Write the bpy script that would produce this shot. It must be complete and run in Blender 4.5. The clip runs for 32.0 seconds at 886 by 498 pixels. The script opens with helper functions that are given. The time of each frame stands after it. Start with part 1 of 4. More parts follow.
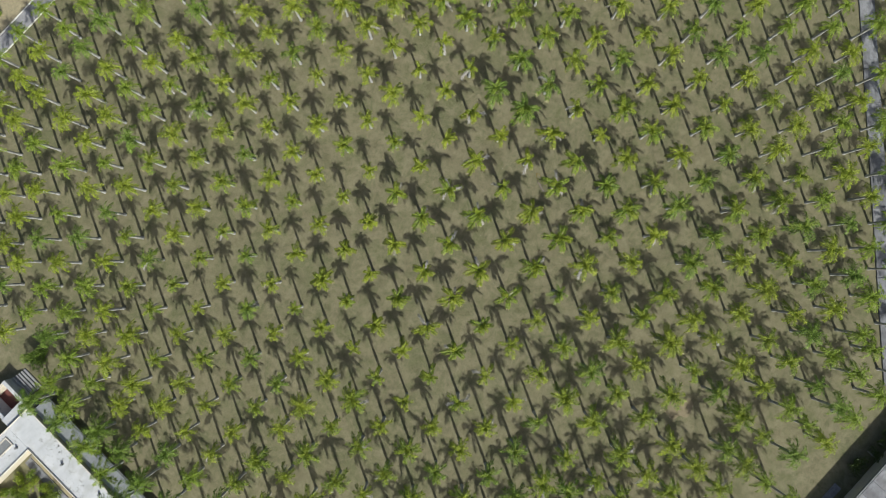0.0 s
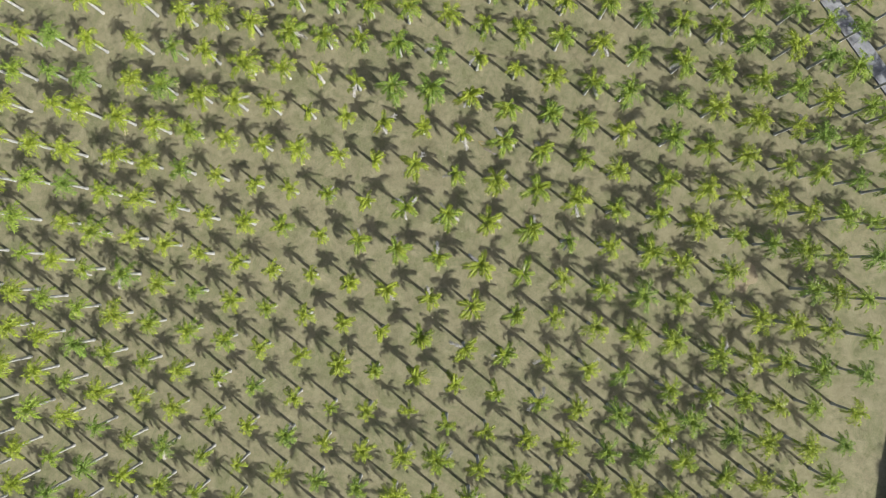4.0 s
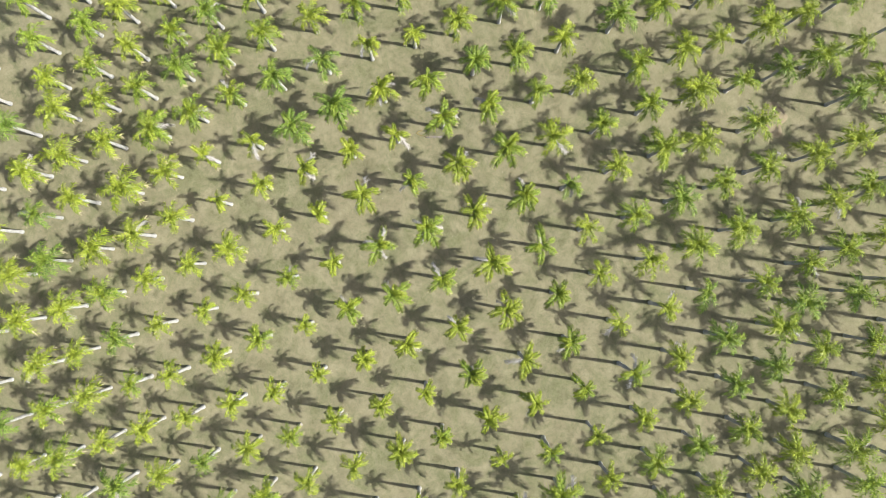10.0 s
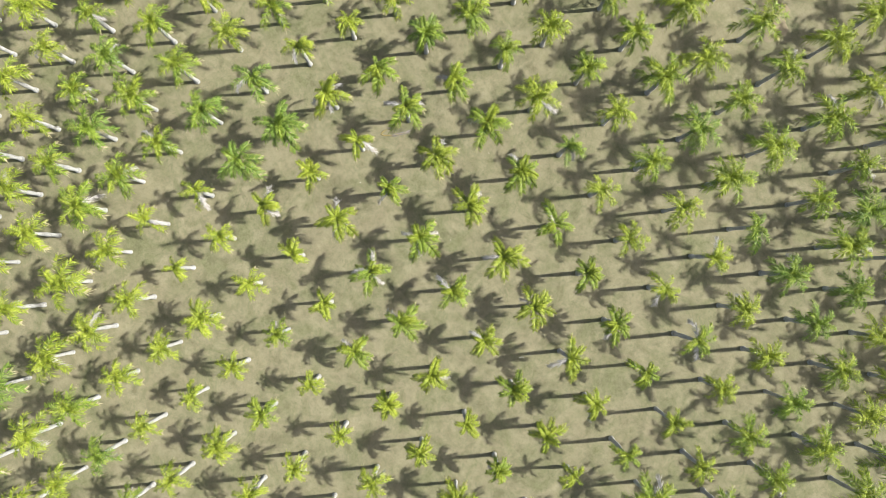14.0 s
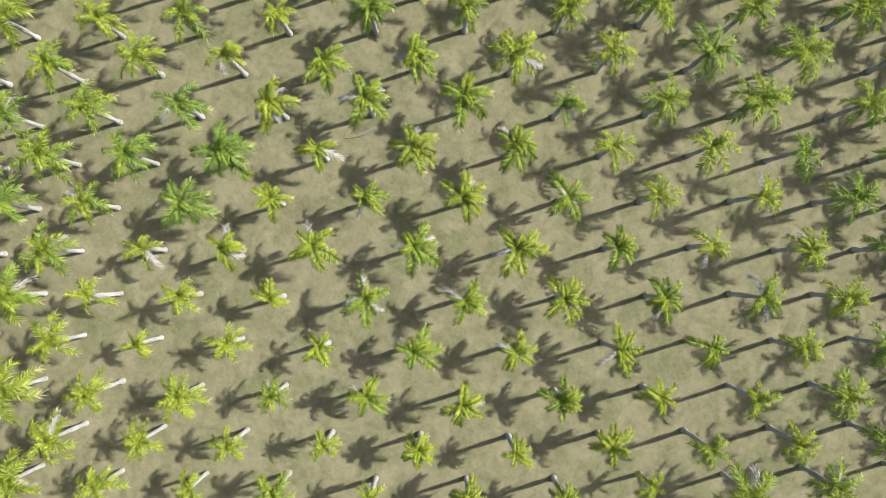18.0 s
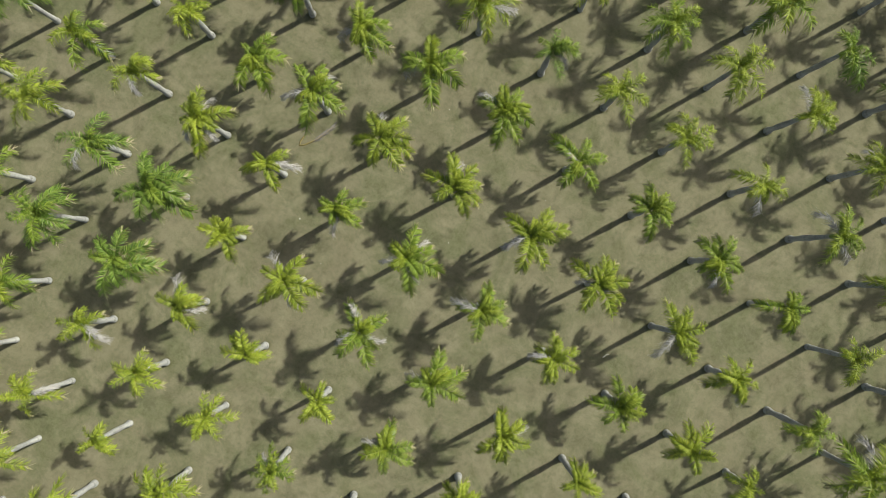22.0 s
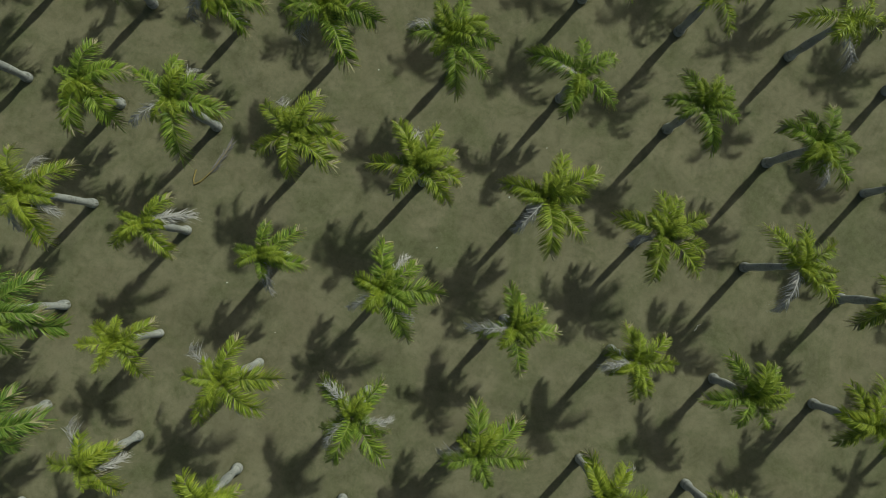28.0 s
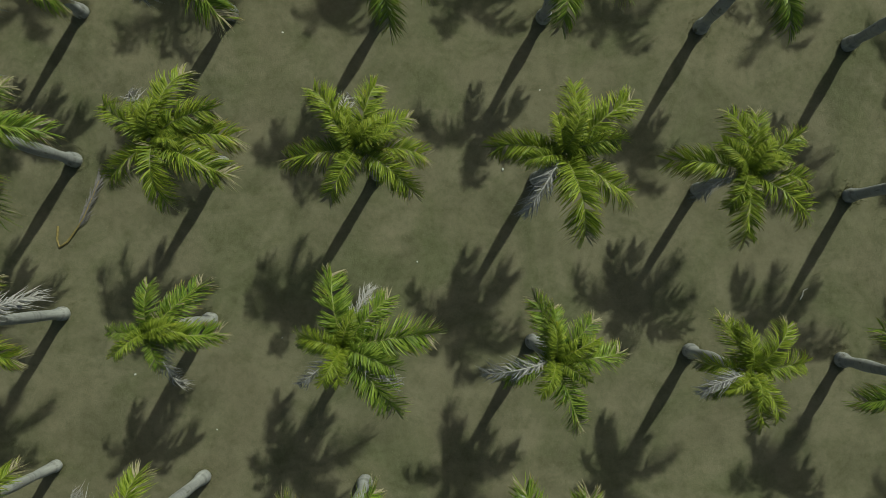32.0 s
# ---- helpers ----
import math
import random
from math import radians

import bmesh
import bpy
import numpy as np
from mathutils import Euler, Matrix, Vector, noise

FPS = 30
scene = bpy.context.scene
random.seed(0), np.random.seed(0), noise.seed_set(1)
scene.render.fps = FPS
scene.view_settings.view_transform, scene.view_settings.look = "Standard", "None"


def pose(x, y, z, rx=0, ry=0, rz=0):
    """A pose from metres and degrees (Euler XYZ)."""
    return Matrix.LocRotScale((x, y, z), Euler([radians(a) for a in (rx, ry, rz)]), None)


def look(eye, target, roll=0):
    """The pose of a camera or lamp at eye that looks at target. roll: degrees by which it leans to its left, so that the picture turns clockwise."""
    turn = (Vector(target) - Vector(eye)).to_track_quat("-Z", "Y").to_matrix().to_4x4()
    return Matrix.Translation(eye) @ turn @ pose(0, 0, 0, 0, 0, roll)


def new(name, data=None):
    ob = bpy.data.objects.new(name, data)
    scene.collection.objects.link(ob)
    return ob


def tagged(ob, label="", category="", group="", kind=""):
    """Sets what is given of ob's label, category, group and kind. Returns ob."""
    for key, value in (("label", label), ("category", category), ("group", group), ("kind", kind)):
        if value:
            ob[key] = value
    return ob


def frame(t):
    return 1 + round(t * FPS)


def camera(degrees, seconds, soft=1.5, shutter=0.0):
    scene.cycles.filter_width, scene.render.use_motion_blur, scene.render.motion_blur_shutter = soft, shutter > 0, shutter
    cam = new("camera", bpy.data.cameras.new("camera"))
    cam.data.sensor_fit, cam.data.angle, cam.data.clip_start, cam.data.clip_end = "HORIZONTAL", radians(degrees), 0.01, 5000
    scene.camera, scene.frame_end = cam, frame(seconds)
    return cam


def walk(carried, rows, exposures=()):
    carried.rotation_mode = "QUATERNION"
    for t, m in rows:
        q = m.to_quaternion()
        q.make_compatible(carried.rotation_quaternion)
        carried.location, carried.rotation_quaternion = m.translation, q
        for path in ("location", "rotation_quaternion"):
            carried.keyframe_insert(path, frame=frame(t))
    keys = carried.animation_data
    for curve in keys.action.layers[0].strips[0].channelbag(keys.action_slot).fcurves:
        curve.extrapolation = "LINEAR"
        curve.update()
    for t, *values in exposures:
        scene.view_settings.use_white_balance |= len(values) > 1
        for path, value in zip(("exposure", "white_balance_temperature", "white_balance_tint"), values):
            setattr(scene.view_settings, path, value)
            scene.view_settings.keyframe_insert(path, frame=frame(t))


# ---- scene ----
cam = camera(72.0, 32.0, soft=0.9)
PATH = [
    (0, pose(-2.526, -9.160, 96.052, 1.497, 0.308, 132.365)),
    (0.5, pose(-2.776, -9.229, 95.148, 1.497, 0.308, 127.409)),
    (1, pose(-3.022, -9.295, 94.204, 1.497, 0.307, 122.806)),
    (1.5, pose(-3.262, -9.359, 93.224, 1.497, 0.307, 118.517)),
    (2, pose(-3.498, -9.421, 92.209, 1.497, 0.307, 114.510)),
    (2.5, pose(-3.729, -9.479, 91.164, 1.497, 0.307, 110.751)),
    (3, pose(-3.954, -9.535, 90.089, 1.497, 0.307, 107.216)),
    (3.5, pose(-4.175, -9.589, 88.989, 1.497, 0.307, 103.878)),
    (4.5, pose(-4.602, -9.688, 86.719, 1.498, 0.307, 97.710)),
    (5.5, pose(-5.008, -9.778, 84.374, 1.498, 0.306, 92.102)),
    (6.5, pose(-5.395, -9.856, 81.969, 1.498, 0.306, 86.943)),
    (7.5, pose(-5.762, -9.925, 79.521, 1.498, 0.306, 82.148)),
    (8.5, pose(-6.108, -9.983, 77.044, 1.498, 0.306, 77.655)),
    (9.5, pose(-6.435, -10.031, 74.551, 1.498, 0.306, 73.420)),
    (10.5, pose(-6.742, -10.068, 72.054, 1.498, 0.305, 69.411)),
    (11.5, pose(-7.030, -10.096, 69.561, 1.498, 0.305, 65.605)),
    (12.5, pose(-7.297, -10.112, 67.083, 1.498, 0.305, 61.986)),
    (13.5, pose(-7.544, -10.119, 64.626, 1.499, 0.305, 58.538)),
    (14.5, pose(-7.772, -10.115, 62.195, 1.499, 0.305, 55.248)),
    (15.5, pose(-7.979, -10.101, 59.796, 1.499, 0.304, 52.100)),
    (16.5, pose(-8.167, -10.077, 57.431, 1.499, 0.304, 49.077)),
    (17.5, pose(-8.334, -10.042, 55.103, 1.499, 0.304, 46.156)),
    (18.5, pose(-8.482, -9.997, 52.810, 1.499, 0.304, 43.313)),
    (19.5, pose(-8.610, -9.941, 50.551, 1.499, 0.303, 40.518)),
    (20.5, pose(-8.718, -9.876, 48.325, 1.499, 0.303, 37.742)),
    (21.5, pose(-8.806, -9.800, 46.126, 1.499, 0.303, 34.952)),
    (22.5, pose(-8.875, -9.713, 43.950, 1.500, 0.303, 32.116)),
    (23.5, pose(-8.923, -9.617, 41.789, 1.500, 0.303, 29.208)),
    (24.5, pose(-8.951, -9.510, 39.635, 1.500, 0.302, 26.204)),
    (25.5, pose(-8.960, -9.392, 37.477, 1.500, 0.302, 23.094)),
    (26.5, pose(-8.948, -9.265, 35.306, 1.500, 0.302, 19.878)),
    (27.5, pose(-8.917, -9.127, 33.108, 1.500, 0.302, 16.576)),
    (28.5, pose(-8.866, -8.979, 30.870, 1.500, 0.302, 13.232)),
    (29.5, pose(-8.794, -8.820, 28.575, 1.500, 0.301, 9.918)),
    (30.5, pose(-8.703, -8.651, 26.207, 1.501, 0.301, 6.741)),
    (31.5, pose(-8.592, -8.472, 23.748, 1.501, 0.301, 3.849)),
    (32, pose(-8.530, -8.378, 22.478, 1.501, 0.301, 2.570)),
]
EXPOSURES = [
    (0, -0.07, 6450, 4), (3, 0.32, 6450, 5), (6, 0.73, 6550, 7), (9, 0.90, 6550, 7), (13, 0.96, 6550, 7), (17, 0.82, 6600, 7),
    (19, 0.68, 6600, 4), (22, 0.17, 6700, 1), (25, -0.52, 6750, -3), (28, -0.79, 6550, -11), (32, -0.84, 6550, -11),
]
walk(cam, PATH, EXPOSURES)

# ---------------------------------------------------------------- light
SUN_FROM = Vector((0.466, 0.885, 0.0)).normalized()
SUN_ELEVATION = radians(42)
world = bpy.data.worlds.new("sky")
scene.world = world
world.use_nodes = True
wn = world.node_tree.nodes
sky = wn.new("ShaderNodeTexSky")
sky.sky_type = "NISHITA"
sky.sun_disc = False
sky.sun_elevation = SUN_ELEVATION
sky.sun_rotation = math.atan2(SUN_FROM.x, SUN_FROM.y)
sky.dust_density = 4.0
sky.ozone_density = 0.3
wn["Background"].inputs["Strength"].default_value = 0.091
world.node_tree.links.new(sky.outputs[0], wn["Background"].inputs["Color"])
sun_data = bpy.data.lights.new("sun", "SUN")
sun_data.energy = 5.0
sun_data.angle = radians(1.0)
sun_data.color = (1.0, 0.96, 0.84)
sun = new("sun", sun_data)
way_to_sun = SUN_FROM * math.cos(SUN_ELEVATION) + Vector((0, 0, math.sin(SUN_ELEVATION)))
sun.matrix_world = look(way_to_sun * 150, (0, 0, 0))


# ---------------------------------------------------------------- materials
class Nodes:
    """A small helper to string shader nodes together."""

    def __init__(self, name, roughness=0.8):
        self.mat = bpy.data.materials.new(name)
        self.mat.use_nodes = True
        self.tree = self.mat.node_tree
        self.shader = self.tree.nodes["Principled BSDF"]
        self.shader.inputs["Roughness"].default_value = roughness

    def add(self, kind, **values):
        node = self.tree.nodes.new(kind)
        for key, value in values.items():
            node.inputs[key].default_value = value
        return node

    def link(self, a, b):
        self.tree.links.new(a, b)

    def where(self, space="Object"):
        return self.add("ShaderNodeTexCoord").outputs[space]

    def noise(self, scale, detail=4.0, roughness=0.55, source=None, stretch=None, distortion=0.0):
        source = source or self.where()
        if stretch:
            mapping = self.add("ShaderNodeMapping", Scale=stretch)
            self.link(source, mapping.inputs["Vector"])
            source = mapping.outputs[0]
        tex = self.add("ShaderNodeTexNoise", Scale=scale, Detail=detail, Roughness=roughness, Distortion=distortion)
        self.link(source, tex.inputs["Vector"])
        return tex.outputs["Fac"]

    def ramp(self, value, stops):
        node = self.add("ShaderNodeValToRGB")
        ramp = node.color_ramp
        while len(ramp.elements) < len(stops):
            ramp.elements.new(0.5)
        for element, (at, colour) in zip(ramp.elements, stops):
            element.position = at
            element.color = (*colour, 1) if len(colour) == 3 else colour
        self.link(value, node.inputs[0])
        return node.outputs["Color"]

    def mask(self, value, low, high):
        node = self.add("ShaderNodeMapRange")
        node.inputs["From Min"].default_value = low
        node.inputs["From Max"].default_value = high
        self.link(value, node.inputs["Value"])
        return node.outputs[0]

    def mix(self, factor, a, b, mode="MIX"):
        node = self.add("ShaderNodeMix")
        node.data_type = "RGBA"
        node.blend_type = mode
        for socket, value in ((node.inputs[0], factor), (node.inputs[6], a), (node.inputs[7], b)):
            if isinstance(value, (int, float)):
                socket.default_value = value
            elif isinstance(value, tuple):
                socket.default_value = (*value, 1)
            else:
                self.link(value, socket)
        return node.outputs[2]

    def bump(self, value, strength, distance):
        node = self.add("ShaderNodeBump", Strength=strength, Distance=distance)
        self.link(value, node.inputs["Height"])
        self.link(node.outputs[0], self.shader.inputs["Normal"])

    def done(self, colour):
        self.link(colour, self.shader.inputs["Base Color"])
        return self.mat


def ground_material():
    n = Nodes("worn_grass_and_sandy_soil", 0.95)
    n.shader.inputs["Specular IOR Level"].default_value = 0.15
    soil = n.ramp(n.noise(0.5, 8, 0.6), [(0.3, (0.174, 0.162, 0.110)), (0.55, (0.206, 0.191, 0.133)), (0.75, (0.241, 0.223, 0.160))])
    grass = n.ramp(n.noise(2.5, 8, 0.7), [(0.3, (0.121, 0.125, 0.073)), (0.7, (0.170, 0.173, 0.106))])
    patches = n.mask(n.noise(0.26, 9, 0.66, distortion=0.9), 0.45, 0.63)
    colour = n.mix(patches, soil, grass)
    tufts = n.mask(n.noise(1.7, 7, 0.72), 0.54, 0.70)
    colour = n.mix(n.mix(0.34, (0, 0, 0), tufts), colour, (0.098, 0.104, 0.062))
    brown = n.mask(n.noise(0.16, 8, 0.66, distortion=0.5), 0.52, 0.68)
    colour = n.mix(n.mix(0.5, (0, 0, 0), brown), colour, (0.160, 0.143, 0.101))
    moss = n.mask(n.noise(0.42, 8, 0.62, stretch=(1.2, 1, 1), distortion=0.4), 0.53, 0.70)
    colour = n.mix(n.mix(0.58, (0, 0, 0), moss), colour, (0.097, 0.098, 0.061))
    bare = n.mask(n.noise(0.4, 6, 0.7, stretch=(1, 1.4, 1)), 0.60, 0.76)
    colour = n.mix(n.mix(0.5, (0, 0, 0), bare), colour, (0.256, 0.237, 0.172))
    mottle = n.noise(1.1, 9, 0.75, distortion=0.4)
    colour = n.mix(0.6, colour, n.ramp(mottle, [(0.34, (0.62, 0.67, 0.55)), (0.5, (0.98, 0.98, 0.96)), (0.68, (1.18, 1.14, 1.13))]), "MULTIPLY")
    worn = n.noise(4.5, 8, 0.72, distortion=0.3)
    colour = n.mix(0.4, colour, n.ramp(worn, [(0.36, (0.74, 0.77, 0.70)), (0.52, (1.0, 1.0, 1.0)), (0.70, (1.10, 1.08, 1.07))]), "MULTIPLY")
    grain = n.noise(22, 7, 0.8)
    colour = n.mix(0.42, colour, n.ramp(grain, [(0.3, (0.6, 0.6, 0.57)), (0.7, (1.08, 1.08, 1.05))]), "MULTIPLY")
    n.bump(grain, 0.5, 0.04)
    return n.done(colour)


def leaf_material(name, dark, mid, light):
    n = Nodes(name, 0.4)
    rand = n.add("ShaderNodeObjectInfo").outputs["Random"]
    island = n.add("ShaderNodeNewGeometry").outputs["Random Per Island"]
    base = n.mix(rand, dark, mid)
    colour = n.mix(n.mask(island, 0.15, 1.0), base, light)
    colour = n.mix(n.mask(n.noise(3.0, 3), 0.62, 0.8), colour, (light[0] * 1.3, light[1] * 1.02, light[2] * 0.8))
    n.done(colour)
    n.shader.inputs["Specular IOR Level"].default_value = 0.26
    thin = n.add("ShaderNodeBsdfTranslucent")
    n.link(colour, thin.inputs["Color"])
    both = n.add("ShaderNodeMixShader", Fac=0.24)
    n.link(n.shader.outputs[0], both.inputs[1])
    n.link(thin.outputs[0], both.inputs[2])
    n.link(both.outputs[0], n.tree.nodes["Material Output"].inputs["Surface"])
    return n.mat


def bark_material():
    n = Nodes("pale_ringed_palm_bark", 0.85)
    blotch = n.noise(2.2, 6, 0.6)
    colour = n.ramp(blotch, [(0.25, (0.207, 0.211, 0.225)), (0.5, (0.342, 0.347, 0.365)), (0.75, (0.450, 0.455, 0.477))])
    rings = n.noise(1.0, 3, 0.5, stretch=(0.4, 0.4, 16))
    colour = n.mix(0.45, colour, n.ramp(rings, [(0.35, (0.315, 0.297, 0.270)), (0.5, (1, 1, 1))]), "MULTIPLY")
    pale = n.mask(n.noise(3.2, 5, 0.65, stretch=(1, 1, 0.5)), 0.54, 0.66)
    colour = n.mix(n.mix(0.7, (0, 0, 0), pale), colour, (0.486, 0.491, 0.504))
    lichen = n.mask(n.noise(5, 4), 0.60, 0.70)
    colour = n.mix(lichen, colour, (0.135, 0.131, 0.113))
    n.bump(rings, 0.5, 0.03)
    return n.done(colour)


def plain_material(name, low, high, roughness, scale, bump=0.2, stain=None, uneven=0.0):
    n = Nodes(name, roughness)
    fine = n.noise(scale, 6, 0.65)
    colour = n.ramp(fine, [(0.3, low), (0.7, high)])
    if stain:
        colour = n.mix(n.mask(n.noise(scale * 0.12, 5, 0.6), 0.5, 0.7), colour, stain)
    if uneven:
        piece = n.add("ShaderNodeObjectInfo").outputs["Random"]
        colour = n.mix(uneven, colour, n.ramp(piece, [(0.0, (0.45, 0.46, 0.50)), (0.5, (0.85, 0.86, 0.9)), (1.0, (1.25, 1.25, 1.25))]), "MULTIPLY")
        streak = n.mask(n.noise(0.6, 7, 0.7, stretch=(1, 3, 1)), 0.50, 0.68)
        colour = n.mix(n.mix(uneven, (0, 0, 0), streak), colour, (low[0] * 0.45, low[1] * 0.46, low[2] * 0.5))
    n.bump(fine, bump, 0.02)
    return n.done(colour)


def roof_material():
    n = Nodes("white_coated_flat_roof", 0.7)
    colour = n.ramp(n.noise(0.5, 6, 0.6), [(0.3, (0.42, 0.44, 0.50)), (0.7, (0.56, 0.58, 0.64))])
    blot = n.mask(n.noise(2.0, 8, 0.8, distortion=0.5), 0.55, 0.62)
    area = n.mask(n.noise(0.22, 4, 0.6), 0.48, 0.58)
    colour = n.mix(n.mix(area, (0, 0, 0), blot), colour, (0.07, 0.07, 0.075))
    pond = n.mask(n.noise(0.35, 5, 0.55, stretch=(1, 2, 1)), 0.52, 0.66)
    colour = n.mix(n.mix(0.35, (0, 0, 0), pond), colour, (0.30, 0.30, 0.31))
    fine = n.noise(30, 4, 0.6)
    n.bump(fine, 0.1, 0.01)
    return n.done(n.mix(0.3, colour, n.ramp(fine, [(0.3, (0.7, 0.7, 0.7)), (0.7, (1, 1, 1))]), "MULTIPLY"))


GROUND = ground_material()
LEAF = {
    # yellower young growth, lightened too for sky light on the crown's centre
    0: leaf_material("young_yellow_skylit_frond", (0.118, 0.181, 0.019), (0.222, 0.289, 0.027), (0.372, 0.423, 0.060)),
    1: leaf_material("yellow_green_frond", (0.087, 0.144, 0.014), (0.174, 0.241, 0.022), (0.332, 0.391, 0.053)),
    2: leaf_material("mid_green_frond", (0.066, 0.126, 0.016), (0.137, 0.216, 0.026), (0.284, 0.368, 0.057)),
    3: leaf_material("deep_green_frond", (0.053, 0.108, 0.019), (0.107, 0.184, 0.028), (0.220, 0.313, 0.063)),
}
DEAD = plain_material("grey_withered_frond", (0.27, 0.26, 0.265), (0.46, 0.445, 0.45), 0.9, 9)
FALLEN = plain_material("grey_brown_fallen_leaflets", (0.115, 0.105, 0.11), (0.21, 0.195, 0.20), 0.9, 9)
SCORCHED = plain_material("dry_straw_leaflets", (0.22, 0.19, 0.11), (0.40, 0.36, 0.25), 0.85, 9)
TIPS = plain_material("ageing_olive_brown_leaf_tip", (0.15, 0.13, 0.03), (0.27, 0.21, 0.06), 0.7, 9)
BARK = bark_material()
SHAFT = plain_material("smooth_green_crownshaft", (0.09, 0.15, 0.035), (0.17, 0.24, 0.06), 0.45, 6, 0.05)
STEM = plain_material("yellow_green_leaf_stalk", (0.16, 0.19, 0.05), (0.26, 0.28, 0.08), 0.5, 8, 0.05)
CONCRETE = plain_material("weathered_grey_concrete", (0.16, 0.165, 0.19), (0.26, 0.265, 0.30), 0.85, 3.0, 0.2, (0.11, 0.11, 0.125), 0.6)
LANE = plain_material("pale_concrete_lane", (0.22, 0.22, 0.245), (0.31, 0.31, 0.34), 0.85, 2.5, 0.2, (0.18, 0.18, 0.20), 0.35)
HUSK = plain_material("dry_yellow_husk", (0.20, 0.15, 0.05), (0.34, 0.27, 0.10), 0.7, 12)
GRASS = leaf_material("dry_olive_grass", (0.098, 0.100, 0.048), (0.128, 0.128, 0.064), (0.17, 0.17, 0.09))
KERB = plain_material("white_painted_kerb", (0.5, 0.5, 0.5), (0.72, 0.72, 0.7), 0.7, 5)
ROOF_WHITE = roof_material()
ROOF_GREY = plain_material("grey_roof_sheet", (0.13, 0.14, 0.16), (0.21, 0.22, 0.24), 0.6, 3.0, 0.1)
CANOPY = plain_material("pale_blue_grey_canopy_sheet", (0.26, 0.28, 0.33), (0.36, 0.38, 0.43), 0.5, 3.0, 0.1)
WALL = plain_material("cream_wall_plaster", (0.5, 0.46, 0.4), (0.62, 0.58, 0.5), 0.8, 4)
TRIM = plain_material("cream_parapet_coping", (0.48, 0.45, 0.41), (0.6, 0.57, 0.53), 0.75, 6)
MAROON = plain_material("maroon_tiled_floor", (0.10, 0.035, 0.035), (0.16, 0.06, 0.055), 0.5, 3)
# near-black colour that stands for shade inside the entrance
ENTRANCE_SHADE = plain_material("painted_entrance_shade", (0.015, 0.015, 0.017), (0.03, 0.03, 0.032), 0.6, 2)
SOIL = plain_material("bare_tan_soil", (0.23, 0.20, 0.135), (0.34, 0.30, 0.205), 0.95, 2.0, 0.3)
BROWN = plain_material("bare_brown_soil", (0.165, 0.135, 0.09), (0.235, 0.2, 0.14), 0.95, 1.4, 0.3, (0.15, 0.135, 0.09))
BUSH = leaf_material("hedge_leaf", (0.025, 0.05, 0.014), (0.045, 0.075, 0.02), (0.10, 0.15, 0.035))
PAPER = plain_material("white_litter", (0.6, 0.6, 0.58), (0.8, 0.8, 0.78), 0.6, 20)


# ---------------------------------------------------------------- mesh helpers
def mesh_of(name, verts, faces, material, smooth=False):
    me = bpy.data.meshes.new(name)
    me.from_pydata(verts, [], faces)
    me.materials.append(material)
    if smooth:
        me.shade_smooth()
    me.update()
    return me


def child(name, me, parent, m=None, label=""):
    ob = new(name, me)
    ob.parent = parent
    if m is not None:
        ob.matrix_basis = m
    return tagged(ob, label)


def from_bm(name, bm, material):
    me = bpy.data.meshes.new(name)
    bm.to_mesh(me)
    bm.free()
    me.materials.append(material)
    return me


def box_bm(bm, x0, x1, y0, y1, z0, z1, bevel=0.0):
    made = bmesh.ops.create_cube(bm, size=1.0, matrix=Matrix.LocRotScale(((x0 + x1) / 2, (y0 + y1) / 2, (z0 + z1) / 2), None, (x1 - x0, y1 - y0, z1 - z0)))
    if bevel:
        edges = list({e for v in made["verts"] for e in v.link_edges})
        bmesh.ops.bevel(bm, geom=edges, offset=bevel, segments=1, affect="EDGES")


def box_part(name, parent, material, x0, x1, y0, y1, z0, z1, bevel=0.03, label=""):
    bm = bmesh.new()
    box_bm(bm, x0, x1, y0, y1, z0, z1, bevel)
    return child(name, from_bm(name, bm, material), parent, None, label)


def lathe(name, profile, sides, material, wobble=0.0, seed=0):
    rnd = random.Random(seed)
    verts, faces = [], []
    for r, z in profile:
        for k in range(sides):
            a = 2 * math.pi * k / sides
            q = r * (1 + rnd.uniform(-wobble, wobble))
            verts.append((q * math.cos(a), q * math.sin(a), z))
    rings = len(profile)
    for i in range(rings - 1):
        for k in range(sides):
            j = (k + 1) % sides
            faces.append((i * sides + k, i * sides + j, (i + 1) * sides + j, (i + 1) * sides + k))
    faces.append(tuple(range((rings - 1) * sides, rings * sides)))
    return mesh_of(name, verts, faces, material, True)


